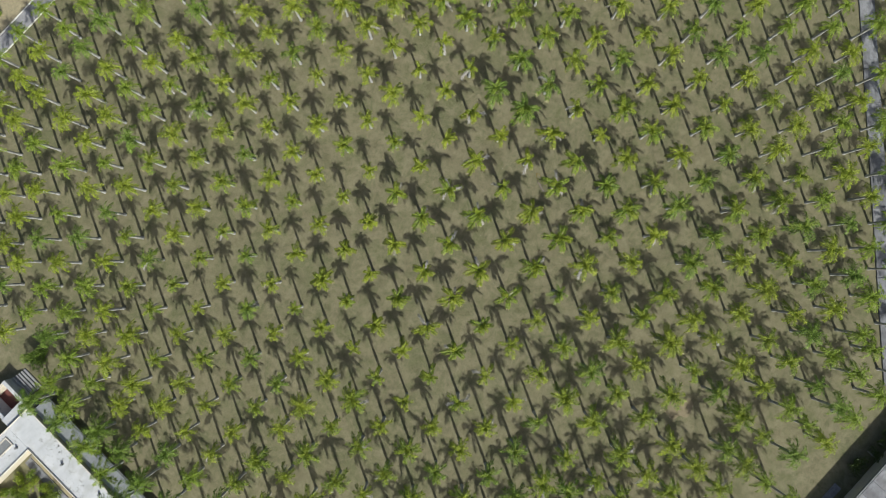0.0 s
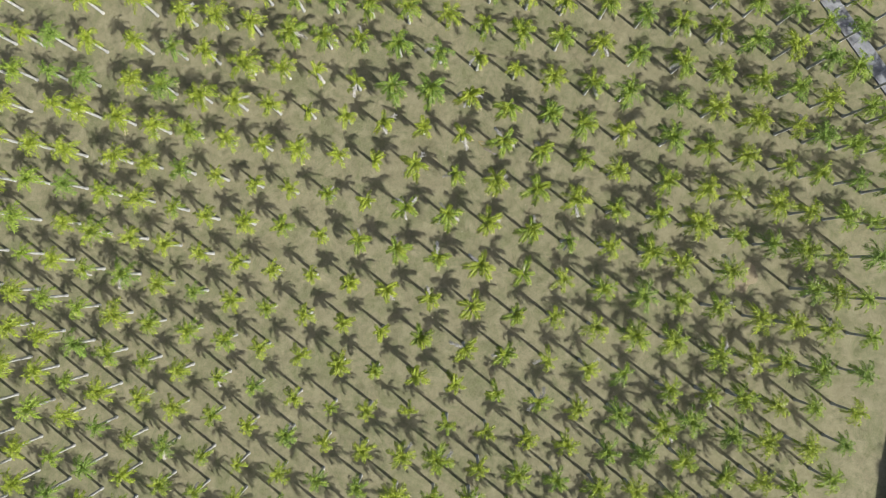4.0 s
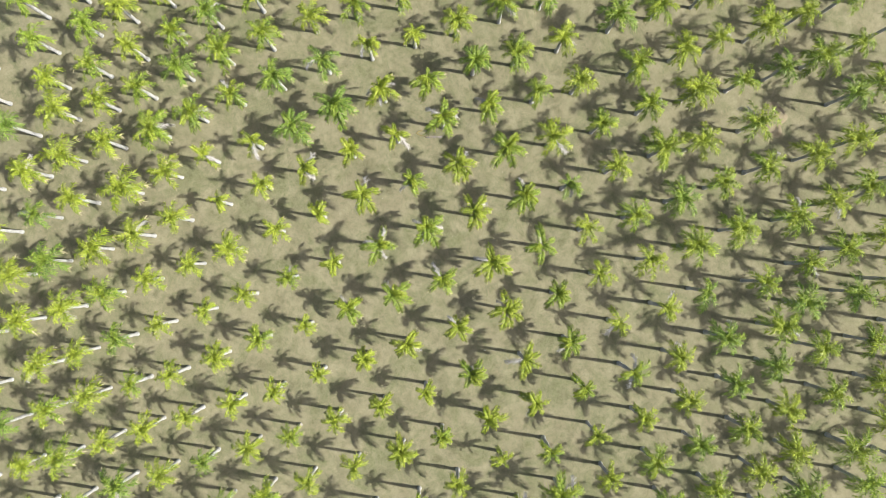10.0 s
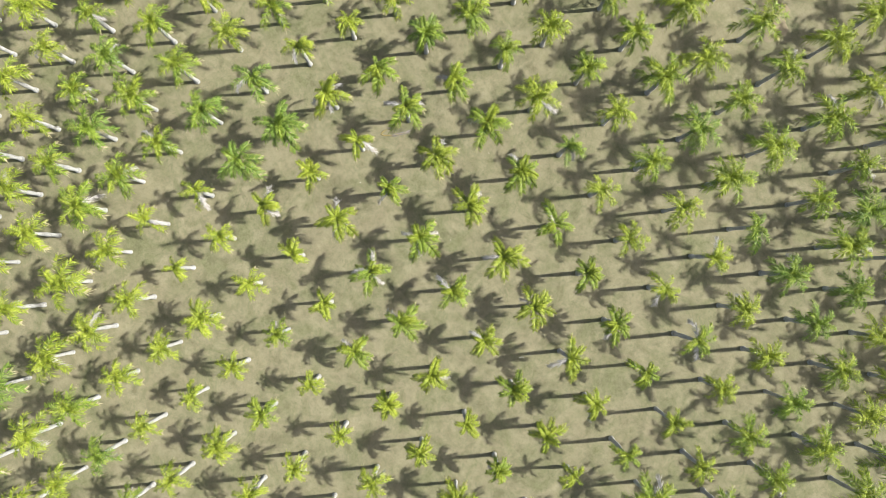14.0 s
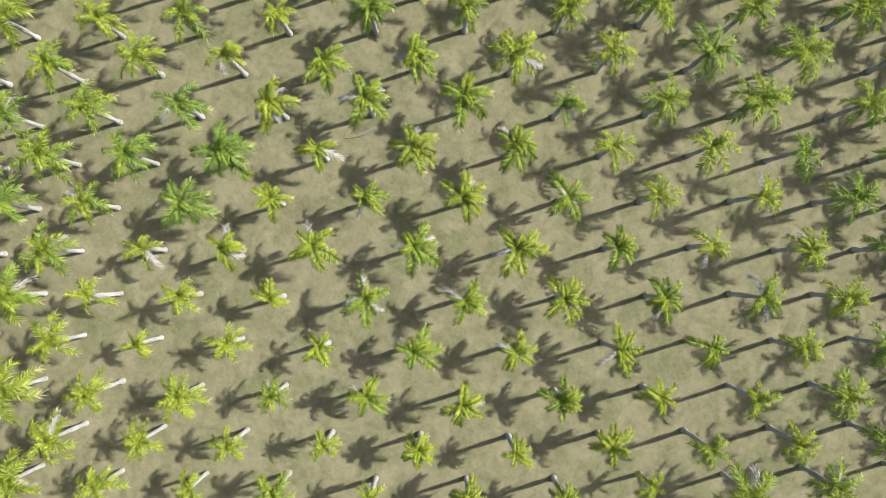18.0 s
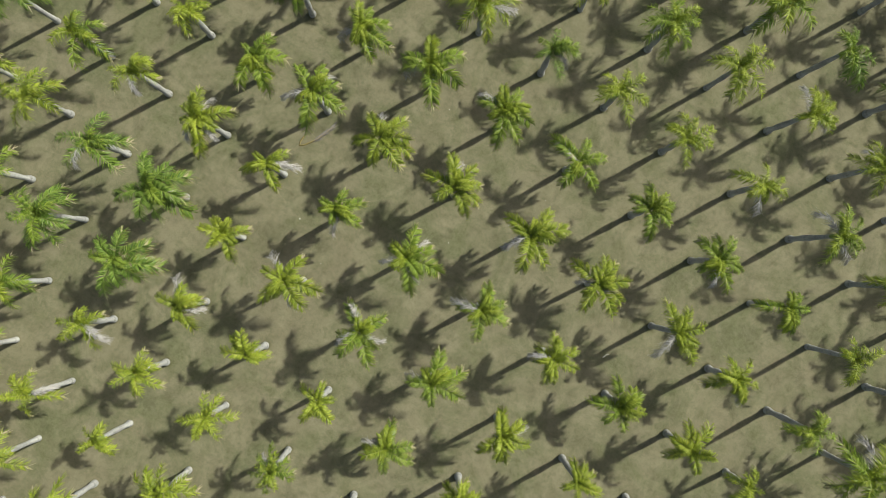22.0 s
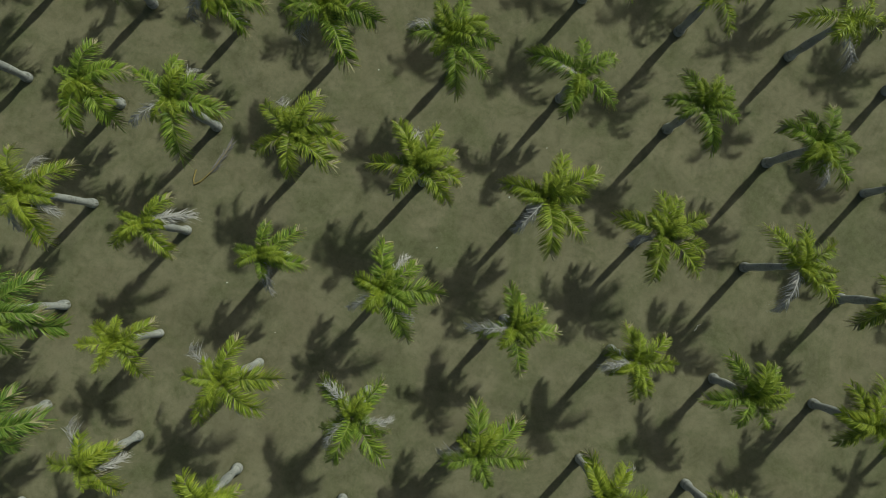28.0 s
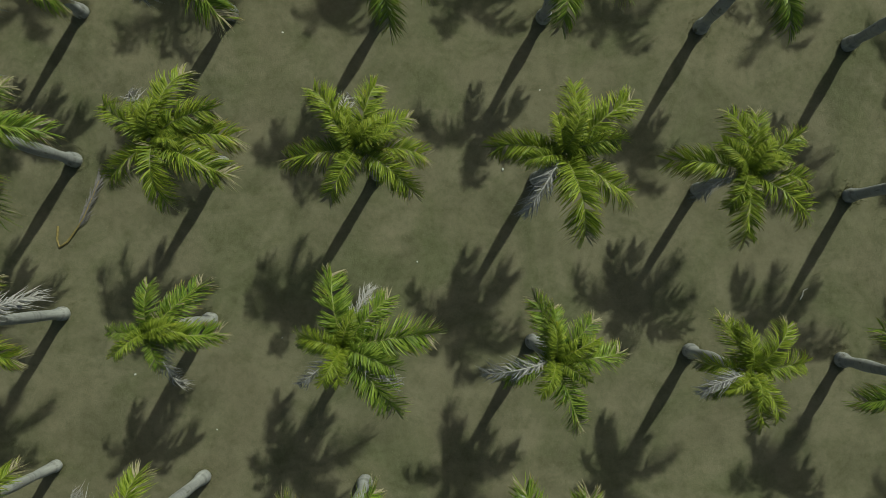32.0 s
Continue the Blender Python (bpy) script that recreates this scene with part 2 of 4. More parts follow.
# ---------------------------------------------------------------- palm parts
def frond_shape(rnd, rise, bend, length, pairs, dead=False):
    """Vertices and faces of one feather leaf that leaves the origin along +x: its stalk, then leaflets in two ranks on both sides."""
    steps = 10
    spine, at = [], Vector((0, 0, 0))
    sway = rnd.uniform(-0.45, 0.45) if not dead else rnd.uniform(-0.9, 0.9)
    for i in range(steps + 1):
        s = i / steps
        a = radians(rise) - radians(bend) * s ** 1.35
        turn = sway * s * s
        d = Vector((math.cos(a) * math.cos(turn), math.cos(a) * math.sin(turn), math.sin(a)))
        spine.append((at.copy(), d))
        at = at + d * (length / steps)
    verts, faces = [], []
    for i, (p, d) in enumerate(spine):
        w = 0.030 * (1 - 0.85 * i / steps) * length / 2.4 + 0.004
        side = Vector((-d.y, d.x, 0)).normalized()
        up = side.cross(d).normalized() * -1
        for q in (p + side * w, p - up * w * 0.8, p - side * w, p + up * w * 0.5):
            verts.append(tuple(q))
    for i in range(steps):
        for k in range(4):
            j = (k + 1) % 4
            faces.append((4 * i + k, 4 * i + j, 4 * i + 4 + j, 4 * i + 4 + k))
    dry = []
    scorch = [(rnd.choice((rnd.uniform(0.15, 0.6), rnd.uniform(0.88, 1.0))), rnd.uniform(0.02, 0.07), rnd.choice((-1, 1))) for k in range(2)]
    twist = radians(rnd.uniform(-52, 52))
    waves = [(rnd.uniform(5, 17), rnd.uniform(0, 6.28), rnd.uniform(0.5, 1)) for k in range(6)]
    missing = [(rnd.uniform(0.2, 1.0), rnd.uniform(0.01, 0.035), rnd.choice((-1, 1))) for k in range(3)]
    for k in range(pairs):
        s = 0.09 + 0.91 * (k + rnd.random() * 0.7) / pairs
        f = min(s, 0.999) * steps
        i = int(f)
        p = spine[i][0].lerp(spine[i + 1][0], f - i)
        d = spine[i][1].lerp(spine[i + 1][1], f - i).normalized()
        flat = Vector((-d.y, d.x, 0)).normalized()
        rise0 = d.cross(flat).normalized()
        roll = twist * s
        side0 = flat * math.cos(roll) + rise0 * math.sin(roll)
        up = d.cross(side0).normalized()
        reach = length * (0.136 + 0.135 * math.sin(math.pi * min(1, 0.16 + 0.66 * s)))
        for sign in (-1, 1):
            if any(abs(s - m) < w and sign == g for m, w, g in missing) or (dead and rnd.random() < 0.12):
                continue
            wave = sum(h * math.sin(r * s * 2 + q + sign) for r, q, h in waves[:3]) * 3.2
            comb = sum(h * math.sin(r * s * 3 + q - sign) for r, q, h in waves[3:]) * 7.0
            out = radians(73 - 24 * s + wave + rnd.uniform(-9, 9))
            lift = radians((36 if k % 2 else -14) + 1.3 * comb + rnd.uniform(-15, 15))
            if dead:
                lift = radians(rnd.uniform(-75, 25))
                out *= rnd.uniform(0.45, 0.95)
            side = side0 * sign
            go = (d * math.cos(out) + (side * math.cos(lift) + up * math.sin(lift)) * math.sin(out)).normalized()
            face = go.cross(up).normalized()
            lean = radians(rnd.uniform(-1, 1) * (32 if pairs > 100 else 46) + 18 * sign)
            wide = (face * math.cos(lean) + go.cross(face) * math.sin(lean)) * (0.024 if not dead else 0.019) * rnd.uniform(0.75, 1.25) * length / 2.4 * (46 / pairs) ** 0.62 * (1.5 if pairs > 100 else 1.25)
            l = reach * rnd.uniform(0.80, 1.14) * (0.9 if k % 2 else 1.0)
            if rnd.random() < 0.06:
                l *= 0.6
            fall = Vector((0, 0, -l * rnd.uniform(0.12, 0.62)))
            curl = d * l * 0.06
            if dead:
                curl = (side * rnd.uniform(-0.5, 0.2) + d * rnd.uniform(-0.1, 0.4)) * l
            low = p + go * l * 0.45 + fall * 0.10
            high = p + go * l * 0.78 + fall * 0.45 + curl * 0.3
            tip = p + go * l * 0.98 + fall + curl
            n0 = len(verts)
            if rnd.random() < (0.8 if any(abs(s - m) < w and (sign == g or s > 0.85) for m, w, g in scorch) else 0.015):
                dry.append(len(faces))
            if pairs < 100:
                verts += [tuple(p + wide * 0.6), tuple(p - wide * 0.6), tuple(low - wide), tuple(low + wide), tuple(tip)]
                faces += [(n0, n0 + 1, n0 + 2, n0 + 3), (n0 + 3, n0 + 2, n0 + 4)]
                continue
            verts += [tuple(p + wide * 0.6), tuple(p - wide * 0.6), tuple(low - wide), tuple(low + wide), tuple(high - wide * 0.7), tuple(high + wide * 0.7), tuple(tip)]
            faces += [(n0, n0 + 1, n0 + 2, n0 + 3), (n0 + 3, n0 + 2, n0 + 4, n0 + 5), (n0 + 5, n0 + 4, n0 + 6)]
    return verts, faces, dry


KINDS = [(84, 66), (76, 112), (66, 124), (56, 120), (45, 112), (32, 100), (18, 86), (0, 62)]


def frond_mesh(name, kind, seed, pairs):
    rise, bend = KINDS[kind]
    verts, faces, dry = frond_shape(random.Random(seed), rise, bend, 2.4, pairs)
    tip = verts[40]
    me = mesh_of(name, verts, faces, LEAF[2])
    me.materials.append(SCORCHED)
    me.materials.append(STEM)
    for f in range(40):
        me.polygons[f].material_index = 2
    me.materials.append(TIPS)
    if pairs > 100 and kind >= 4:
        rnd = random.Random(seed + 1)
        for f in range(42, len(faces), 3):
            if rnd.random() < 0.16 * (kind - 3):
                me.polygons[f].material_index = 3
    if kind >= 4:
        for first in dry:
            for f in range(first, first + (2 if pairs < 100 else 3)):
                me.polygons[f].material_index = 1
    return me, math.degrees(math.atan2(tip[1], tip[0]))


# leaf meshes by kind: finely cut ones where the flight ends, coarser ones further out
FRONDS = {
    pairs: [[frond_mesh("frond", k, 100 * k + j, pairs) for j in range(4)] for k in range(len(KINDS))]
    for pairs in (210, 84, 56)
}
DEAD_FRONDS = []
for j in range(5):
    v_, f_, _ = frond_shape(random.Random(900 + j), 40 - 9 * j, 78 + 6 * j, 2.1, 84, True)
    DEAD_FRONDS.append(mesh_of("dead_frond", v_, f_, DEAD))

TRUNKS = [
    lathe("trunk", [(0.25 + b, -0.02), (0.265 + b, 0.015), (0.262 + b, 0.045), (0.24 + b, 0.085), (0.195, 0.13), (0.182, 0.22), (0.195 + b, 0.36), (0.205 + b, 0.48), (0.185, 0.64), (0.16, 0.80), (0.142, 0.93), (0.135, 1.0)], 14, BARK, 0.035, j)
    for j, b in enumerate((-0.005, 0.015, -0.035, 0.025))
]
CROWNSHAFT = lathe("crownshaft", [(0.15, 0.0), (0.165, 0.12), (0.14, 0.5), (0.10, 0.85), (0.05, 1.0)], 8, SHAFT, 0.02)


def crown_plan(rnd, count):
    """Which frond kind, azimuth and scale each leaf of a crown takes, youngest first."""
    plan, azimuth = [], rnd.uniform(0, 360)
    for i in range(count):
        age = i / (count - 1)
        kind = min(len(KINDS) - 1, int(round(age * (len(KINDS) - 1) + rnd.uniform(-0.5, 0.5))))
        kind = max(0, kind)
        size = (0.72 if kind == 0 else 0.86 if kind == 1 else 1.0) * rnd.uniform(0.88, 1.1)
        plan.append((kind, azimuth + rnd.uniform(-18, 18), size))
        azimuth += 137.5
    return plan


def joined_crown(name, seed, count, pairs=30):
    rnd = random.Random(seed)
    verts, faces = [], []
    for kind, azimuth, size in crown_plan(rnd, count):
        v, f, _ = frond_shape(rnd, KINDS[kind][0] + rnd.uniform(-6, 6), KINDS[kind][1], 2.4 * size, pairs)
        turn = pose(0, 0, 0, 0, 0, azimuth)
        n0 = len(verts)
        verts += [tuple(turn @ Vector(p)) for p in v]
        faces += [tuple(q + n0 for q in face) for face in f]
    return mesh_of(name, verts, faces, LEAF[2])


TONE_WORDS = {1: "yellow-green", 2: "mid-green", 3: "deep-green"}
PITCH_X, PITCH_Y = 5.4, 5.334


def paint(ob, material):
    ob.material_slots[0].link = "OBJECT"
    ob.material_slots[0].material = material


LEAVES = {}
BASES = []


def leaves_of(col, row, azimuths, kinds, sizes, withered):
    """One palm's crown: each leaf's azimuth in degrees, kind (0 youngest, 7 oldest) and size in percent; then azimuths of withered leaves."""
    LEAVES[(col, row)] = ([(kind, azimuth, size / 100) for azimuth, kind, size in zip(azimuths, kinds, sizes)], withered)


def palm(x, y, height, reach, tone, lean, leaves, seed, placed, pairs):
    rnd = random.Random(seed)
    top = new("palm_tree")
    top.matrix_basis = pose(x, y, 0, -math.degrees(math.atan2(lean[1], height)), math.degrees(math.atan2(lean[0], height)), 0)
    shaft = 0.9 * (0.85 + 0.15 * height / 5)
    child("trunk", TRUNKS[rnd.randrange(4)], top, Matrix.LocRotScale((0, 0, 0), Euler((0, 0, rnd.uniform(0, 6.28))), (1, 1, height - shaft)))
    child("crownshaft", CROWNSHAFT, top, Matrix.LocRotScale((0, 0, height - shaft), None, (1, 1, shaft)), "smooth green crownshaft")
    scale = reach / 2.2
    if placed:
        scale = 1.02
    fresh, withered = leaves
    for kind, azimuth, size in fresh:
        me, veer = FRONDS[pairs][kind][rnd.randrange(4)]
        m = Matrix.LocRotScale((0, 0, height - 0.06 - 0.03 * kind), Euler((0, radians(rnd.uniform(-5, 5)), radians(azimuth - veer))), [scale * size] * 3)
        # youngest leaves go one tone lighter: yellower growth plus painted-in sky light
        paint(child("frond", me, top, m), LEAF[tone - 1 if kind <= 2 else tone])
    for azimuth in withered:
        m = Matrix.LocRotScale((0, 0, height - 0.12), Euler((0, 0, radians(azimuth))), [scale * rnd.uniform(0.85, 1.12)] * 3)
        child("dead_frond", DEAD_FRONDS[rnd.randrange(5)], top, m, "grey withered hanging frond")
    words = f"{TONE_WORDS[tone]} royal palm, pale ringed trunk"
    words += " and grey dead fronds" if withered else " on worn lawn"
    size_word = "short " if height < 4.2 else "tall " if height > 6 else ""
    return tagged(top, size_word + words, "palm tree", "plantation palms")


def plant_row(row, first, east, north, height, reach, tone, lean_east, lean_north):
    """One row of the plantation: offsets from the square grid in cm, heights and crown radii in dm, lean in cm; tone 0 is a gap."""
    for k, t in enumerate(tone):
        if not t:
            continue
        col = first + k
        seed = 1000 * (row + 40) + col
        rnd = random.Random(seed + 7)
        pairs = 210 if -5 <= col <= 2 and 0 <= row <= 4 else 84
        if (col, row) in LEAVES:
            leaves = (LEAVES[(col, row)][0] + [(2, rnd.uniform(0, 360), rnd.uniform(0.5, 0.66)), (1, rnd.uniform(0, 360), rnd.uniform(0.5, 0.7))], LEAVES[(col, row)][1])
        else:
            if not (-8 <= col <= 4 and -4 <= row <= 7):
                pairs = 56
            leaves = (crown_plan(rnd, rnd.choice((11, 12, 13, 13, 14))), [rnd.uniform(0, 360) for i in range(rnd.choice((0, 0, 0, 1, 1)))])
        BASES.append((col * PITCH_X + east[k] / 100, -row * PITCH_Y + north[k] / 100))
        spread = reach[k] / 10 * (0.82 if 3 <= row <= 9 and col >= -2 else 1.08 if row <= -3 else 1.0)
        palm(col * PITCH_X + east[k] / 100, -row * PITCH_Y + north[k] / 100, height[k] / 10, spread, t, (lean_east[k] / 100, lean_north[k] / 100), leaves, seed, (col, row) in LEAVES, pairs)


def far_grove(rows):
    """The plantation's outskirts, never passed near: palms row by row, joined; offsets from the square grid in dm."""
    rnd = random.Random(77)
    leafy = [joined_crown("spare", 60 + j, 13 + j % 3, 34) for j in range(5)]
    forms = []
    for me in leafy:
        forms.append((np.array([tuple(v.co) for v in me.vertices]), [tuple(p.vertices) for p in me.polygons]))
        bpy.data.meshes.remove(me)
    stem = [(np.array([tuple(v.co) for v in me.vertices]), [tuple(p.vertices) for p in me.polygons]) for me in (TRUNKS[0], CROWNSHAFT)]
    verts, faces, slots, n0 = [], [], [], 0
    for row, first, east, north in rows:
        for k in range(len(east)):
            x, y = (first + k) * PITCH_X + east[k] / 10, -row * PITCH_Y + north[k] / 10
            height, reach, tone = rnd.gauss(5.1, 0.55), rnd.gauss(1.98, 0.2), rnd.choices((1, 2, 3), (4, 5, 2))[0]
            if y < -48:
                reach *= 0.94
            if x > 48 and y > -46:
                reach, tone = reach * 1.22, 3 if k % 3 else 2
            turn = rnd.uniform(0, 6.28)
            c, s = math.cos(turn), math.sin(turn)
            spin = np.array([[c, s, 0], [-s, c, 0], [0, 0, 1]])
            for (v, f), lift, scale, slot in (
                (stem[0], 0, (1, 1, height - 0.9), 0),
                (stem[1], height - 0.9, (1, 1, 0.9), 1),
                (forms[rnd.randrange(5)], height - 0.1, (reach / 2.12,) * 3, 1 + tone),
            ):
                verts.append((v @ spin) * scale + (x, y, lift))
                faces += [tuple(q + n0 for q in face) for face in f]
                slots += [slot] * len(f)
                n0 += len(v)
    me = bpy.data.meshes.new("palm_grove")
    me.from_pydata(np.concatenate(verts).tolist(), [], faces)
    for material in (BARK, SHAFT, LEAF[1], LEAF[2], LEAF[3]):
        me.materials.append(material)
    me.polygons.foreach_set("material_index", slots)
    me.update()
    tagged(new("palm_grove", me), "outlying rows of green royal palms with pale trunks", "palm trees", kind="stuff")


# ---------------------------------------------------------------- ground
def ground_sheet():
    rnd = random.Random(3)
    n, half = 96, 110.0
    verts, faces = [], []
    for j in range(n + 1):
        for i in range(n + 1):
            x, y = -half + 2 * half * i / n, -half + 2 * half * j / n
            verts.append((x, y, 0.03 * noise.noise((x * 0.12, y * 0.12, 2.0)) - 0.01))
    for j in range(n):
        for i in range(n):
            a = j * (n + 1) + i
            faces.append((a, a + 1, a + n + 2, a + n + 1))
    base = len(verts)
    far = 1500.0
    verts += [(-far, -far, -0.02), (far, -far, -0.02), (far, far, -0.02), (-far, far, -0.02)]
    c = [0, n, n * (n + 1) + n, n * (n + 1)]
    for k in range(4):
        j = (k + 1) % 4
        faces.append((base + k, base + j, c[j], c[k]))
    ob = new("ground", mesh_of("ground", verts, faces, GROUND))
    tagged(ob, "worn patchy lawn with sandy soil showing through", "ground", kind="structure")


ground_sheet()

# ---------------------------------------------------------------- paths, road and buildings at the plantation's edge
def slab_mesh(name, length, width, height, material):
    bm = bmesh.new()
    box_bm(bm, -length / 2, length / 2, -width / 2, width / 2, -0.1, height, 0.02)
    return from_bm(name, bm, material)


def footpath():
    """Diagonal raised concrete path across the plantation's north-west edge, cast slab by slab."""
    top = new("pavement")
    tagged(top, "raised weathered concrete footpath between the palm rows", "footpath", kind="structure")
    rnd = random.Random(8)
    me = slab_mesh("slab", 5.46, 2.4, 0.22, CONCRETE)
    rib = slab_mesh("joint_rib", 0.22, 2.56, 0.27, CONCRETE)
    for k in range(16):
        x = -96 + 3.9 * k
        lift = rnd.uniform(-0.02, 0.02)
        child("slab", me, top, pose(x, x + 90.2, lift, 0, 0, 45 + rnd.uniform(-0.3, 0.3)))
        child("joint_rib", rib, top, pose(x + 1.95, x + 92.15, 0, 0, 0, 45))


def perimeter_path():
    top = new("road")
    tagged(top, "pale grey concrete perimeter lane with white edges", "road", kind="structure")
    slab = slab_mesh("slab", 4.96, 2.3, 0.08, LANE)
    kerb = slab_mesh("kerbstone", 1.97, 0.18, 0.16, KERB)
    for k in range(22):
        child("slab", slab, top, pose(-45 + 5 * k, -85.2, 0))
    for k in range(55):
        child("kerbstone", kerb, top, pose(-46 + 2 * k, -86.45, 0))
        child("kerbstone", kerb, top, pose(-46 + 2 * k, -83.95, -0.03))


def verge():
    rnd = random.Random(4)
    verts, faces, n = [], [], 40
    for i in range(n + 1):
        x = -60 + 130 * i / n
        verts += [(x, -86.57, 0.035), (x, -97 + rnd.uniform(-2, 2), 0.03), (x, -110, -0.03)]
    for i in range(n):
        for k in range(2):
            a = 3 * i + k
            faces.append((a, a + 1, a + 4, a + 3))
    tagged(new("verge", mesh_of("verge", verts, faces, SOIL)), "bare tan soil beyond the lane's white kerb", "verge", kind="structure")


def soil_patch(x, y, radius, seed):
    """A worn hollow of bare soil where a palm is missing, ragged at its edge."""
    rnd = random.Random(seed)
    verts, faces, n = [(0, 0, 0.045)], [], 40
    for ring, lift in ((0.45, 0.045), (0.8, 0.04), (1.0, -0.06)):
        for k in range(n):
            a = 2 * math.pi * k / n
            q = radius * ring * (1 + 0.22 * math.sin(2 * a + seed) + 0.10 * math.sin(5 * a) + rnd.uniform(-0.07, 0.07))
            verts.append((q * math.cos(a), q * math.sin(a), lift))
    for k in range(n):
        j = (k + 1) % n
        faces.append((0, 1 + k, 1 + j))
        for ring in (0, 1):
            i = 1 + ring * n
            faces.append((i + k, i + n + k, i + n + j, i + j))
    ob = new("soil_patch", mesh_of("soil_patch", verts, faces, BROWN, True))
    ob.matrix_basis = pose(x, y, 0)
    tagged(ob, "bare brown soil where a palm is missing", "soil patch", kind="structure")


footpath()
perimeter_path()
verge()
soil_patch(-10.4, 32.6, 2.1, 3)


def shrub(x, y, radius, height, material, label, seed, name="shrub", leaves=420):
    """A bush: a few forked stems under a ragged mass of small leaves."""
    rnd = random.Random(seed)
    top = new(name)
    top.matrix_basis = pose(x, y, 0)
    tagged(top, label, "shrub", "garden shrubs")
    verts, faces = [], []
    for k in range(5):
        a, lean = rnd.uniform(0, 6.28), rnd.uniform(0.15, 0.5)
        end = Vector((math.cos(a) * radius * lean, math.sin(a) * radius * lean, height * 0.75))
        n0 = len(verts)
        for p, w in ((Vector((0, 0, -0.05)), 0.05), (end * 0.5, 0.035), (end, 0.012)):
            for j in range(4):
                verts.append((p.x + w * math.cos(j * 1.571), p.y + w * math.sin(j * 1.571), p.z))
        for i in (0, 4):
            for j in range(4):
                q = (j + 1) % 4
                faces.append((n0 + i + j, n0 + i + q, n0 + i + 4 + q, n0 + i + 4 + j))
    child("stem", mesh_of("stem", verts, faces, BARK), top)
    verts, faces = [], []
    clumps = [(Vector((rnd.gauss(0, 0.42) * radius, rnd.gauss(0, 0.42) * radius, height * rnd.uniform(0.35, 0.85))), radius * rnd.uniform(0.25, 0.5)) for k in range(9)]
    for k in range(leaves):
        centre, size = clumps[rnd.randrange(9)]
        d = Vector((rnd.gauss(0, 1), rnd.gauss(0, 1), rnd.gauss(0.2, 0.8))).normalized()
        p = centre + d * size * rnd.uniform(0.6, 1.1)
        p.z = max(0.05, p.z)
        go = (d + Vector((rnd.gauss(0, 0.6), rnd.gauss(0, 0.6), rnd.gauss(0, 0.4)))).normalized()
        side = go.cross(Vector((rnd.random(), rnd.random(), 1))).normalized() * 0.07
        l = rnd.uniform(0.14, 0.28)
        n0 = len(verts)
        verts += [tuple(p), tuple(p + go * l * 0.5 + side), tuple(p + go * l), tuple(p + go * l * 0.5 - side)]
        faces.append((n0, n0 + 1, n0 + 2, n0 + 3))
    child("foliage", mesh_of("foliage", verts, faces, material), top)


def canopy_sheet(name, parent, y0, y1, low, high, label=""):
    """A strip of the sloping canopy beside the building, falling towards the lawn."""
    bm = bmesh.new()
    box_bm(bm, 0.75, 2.78, y0, y1, low, high, 0.01)
    for v in bm.verts:
        v.co.z += 1.3 + 0.5 * (v.co.x - 0.75)
    return child(name, from_bm(name, bm, CANOPY), parent, None, label)


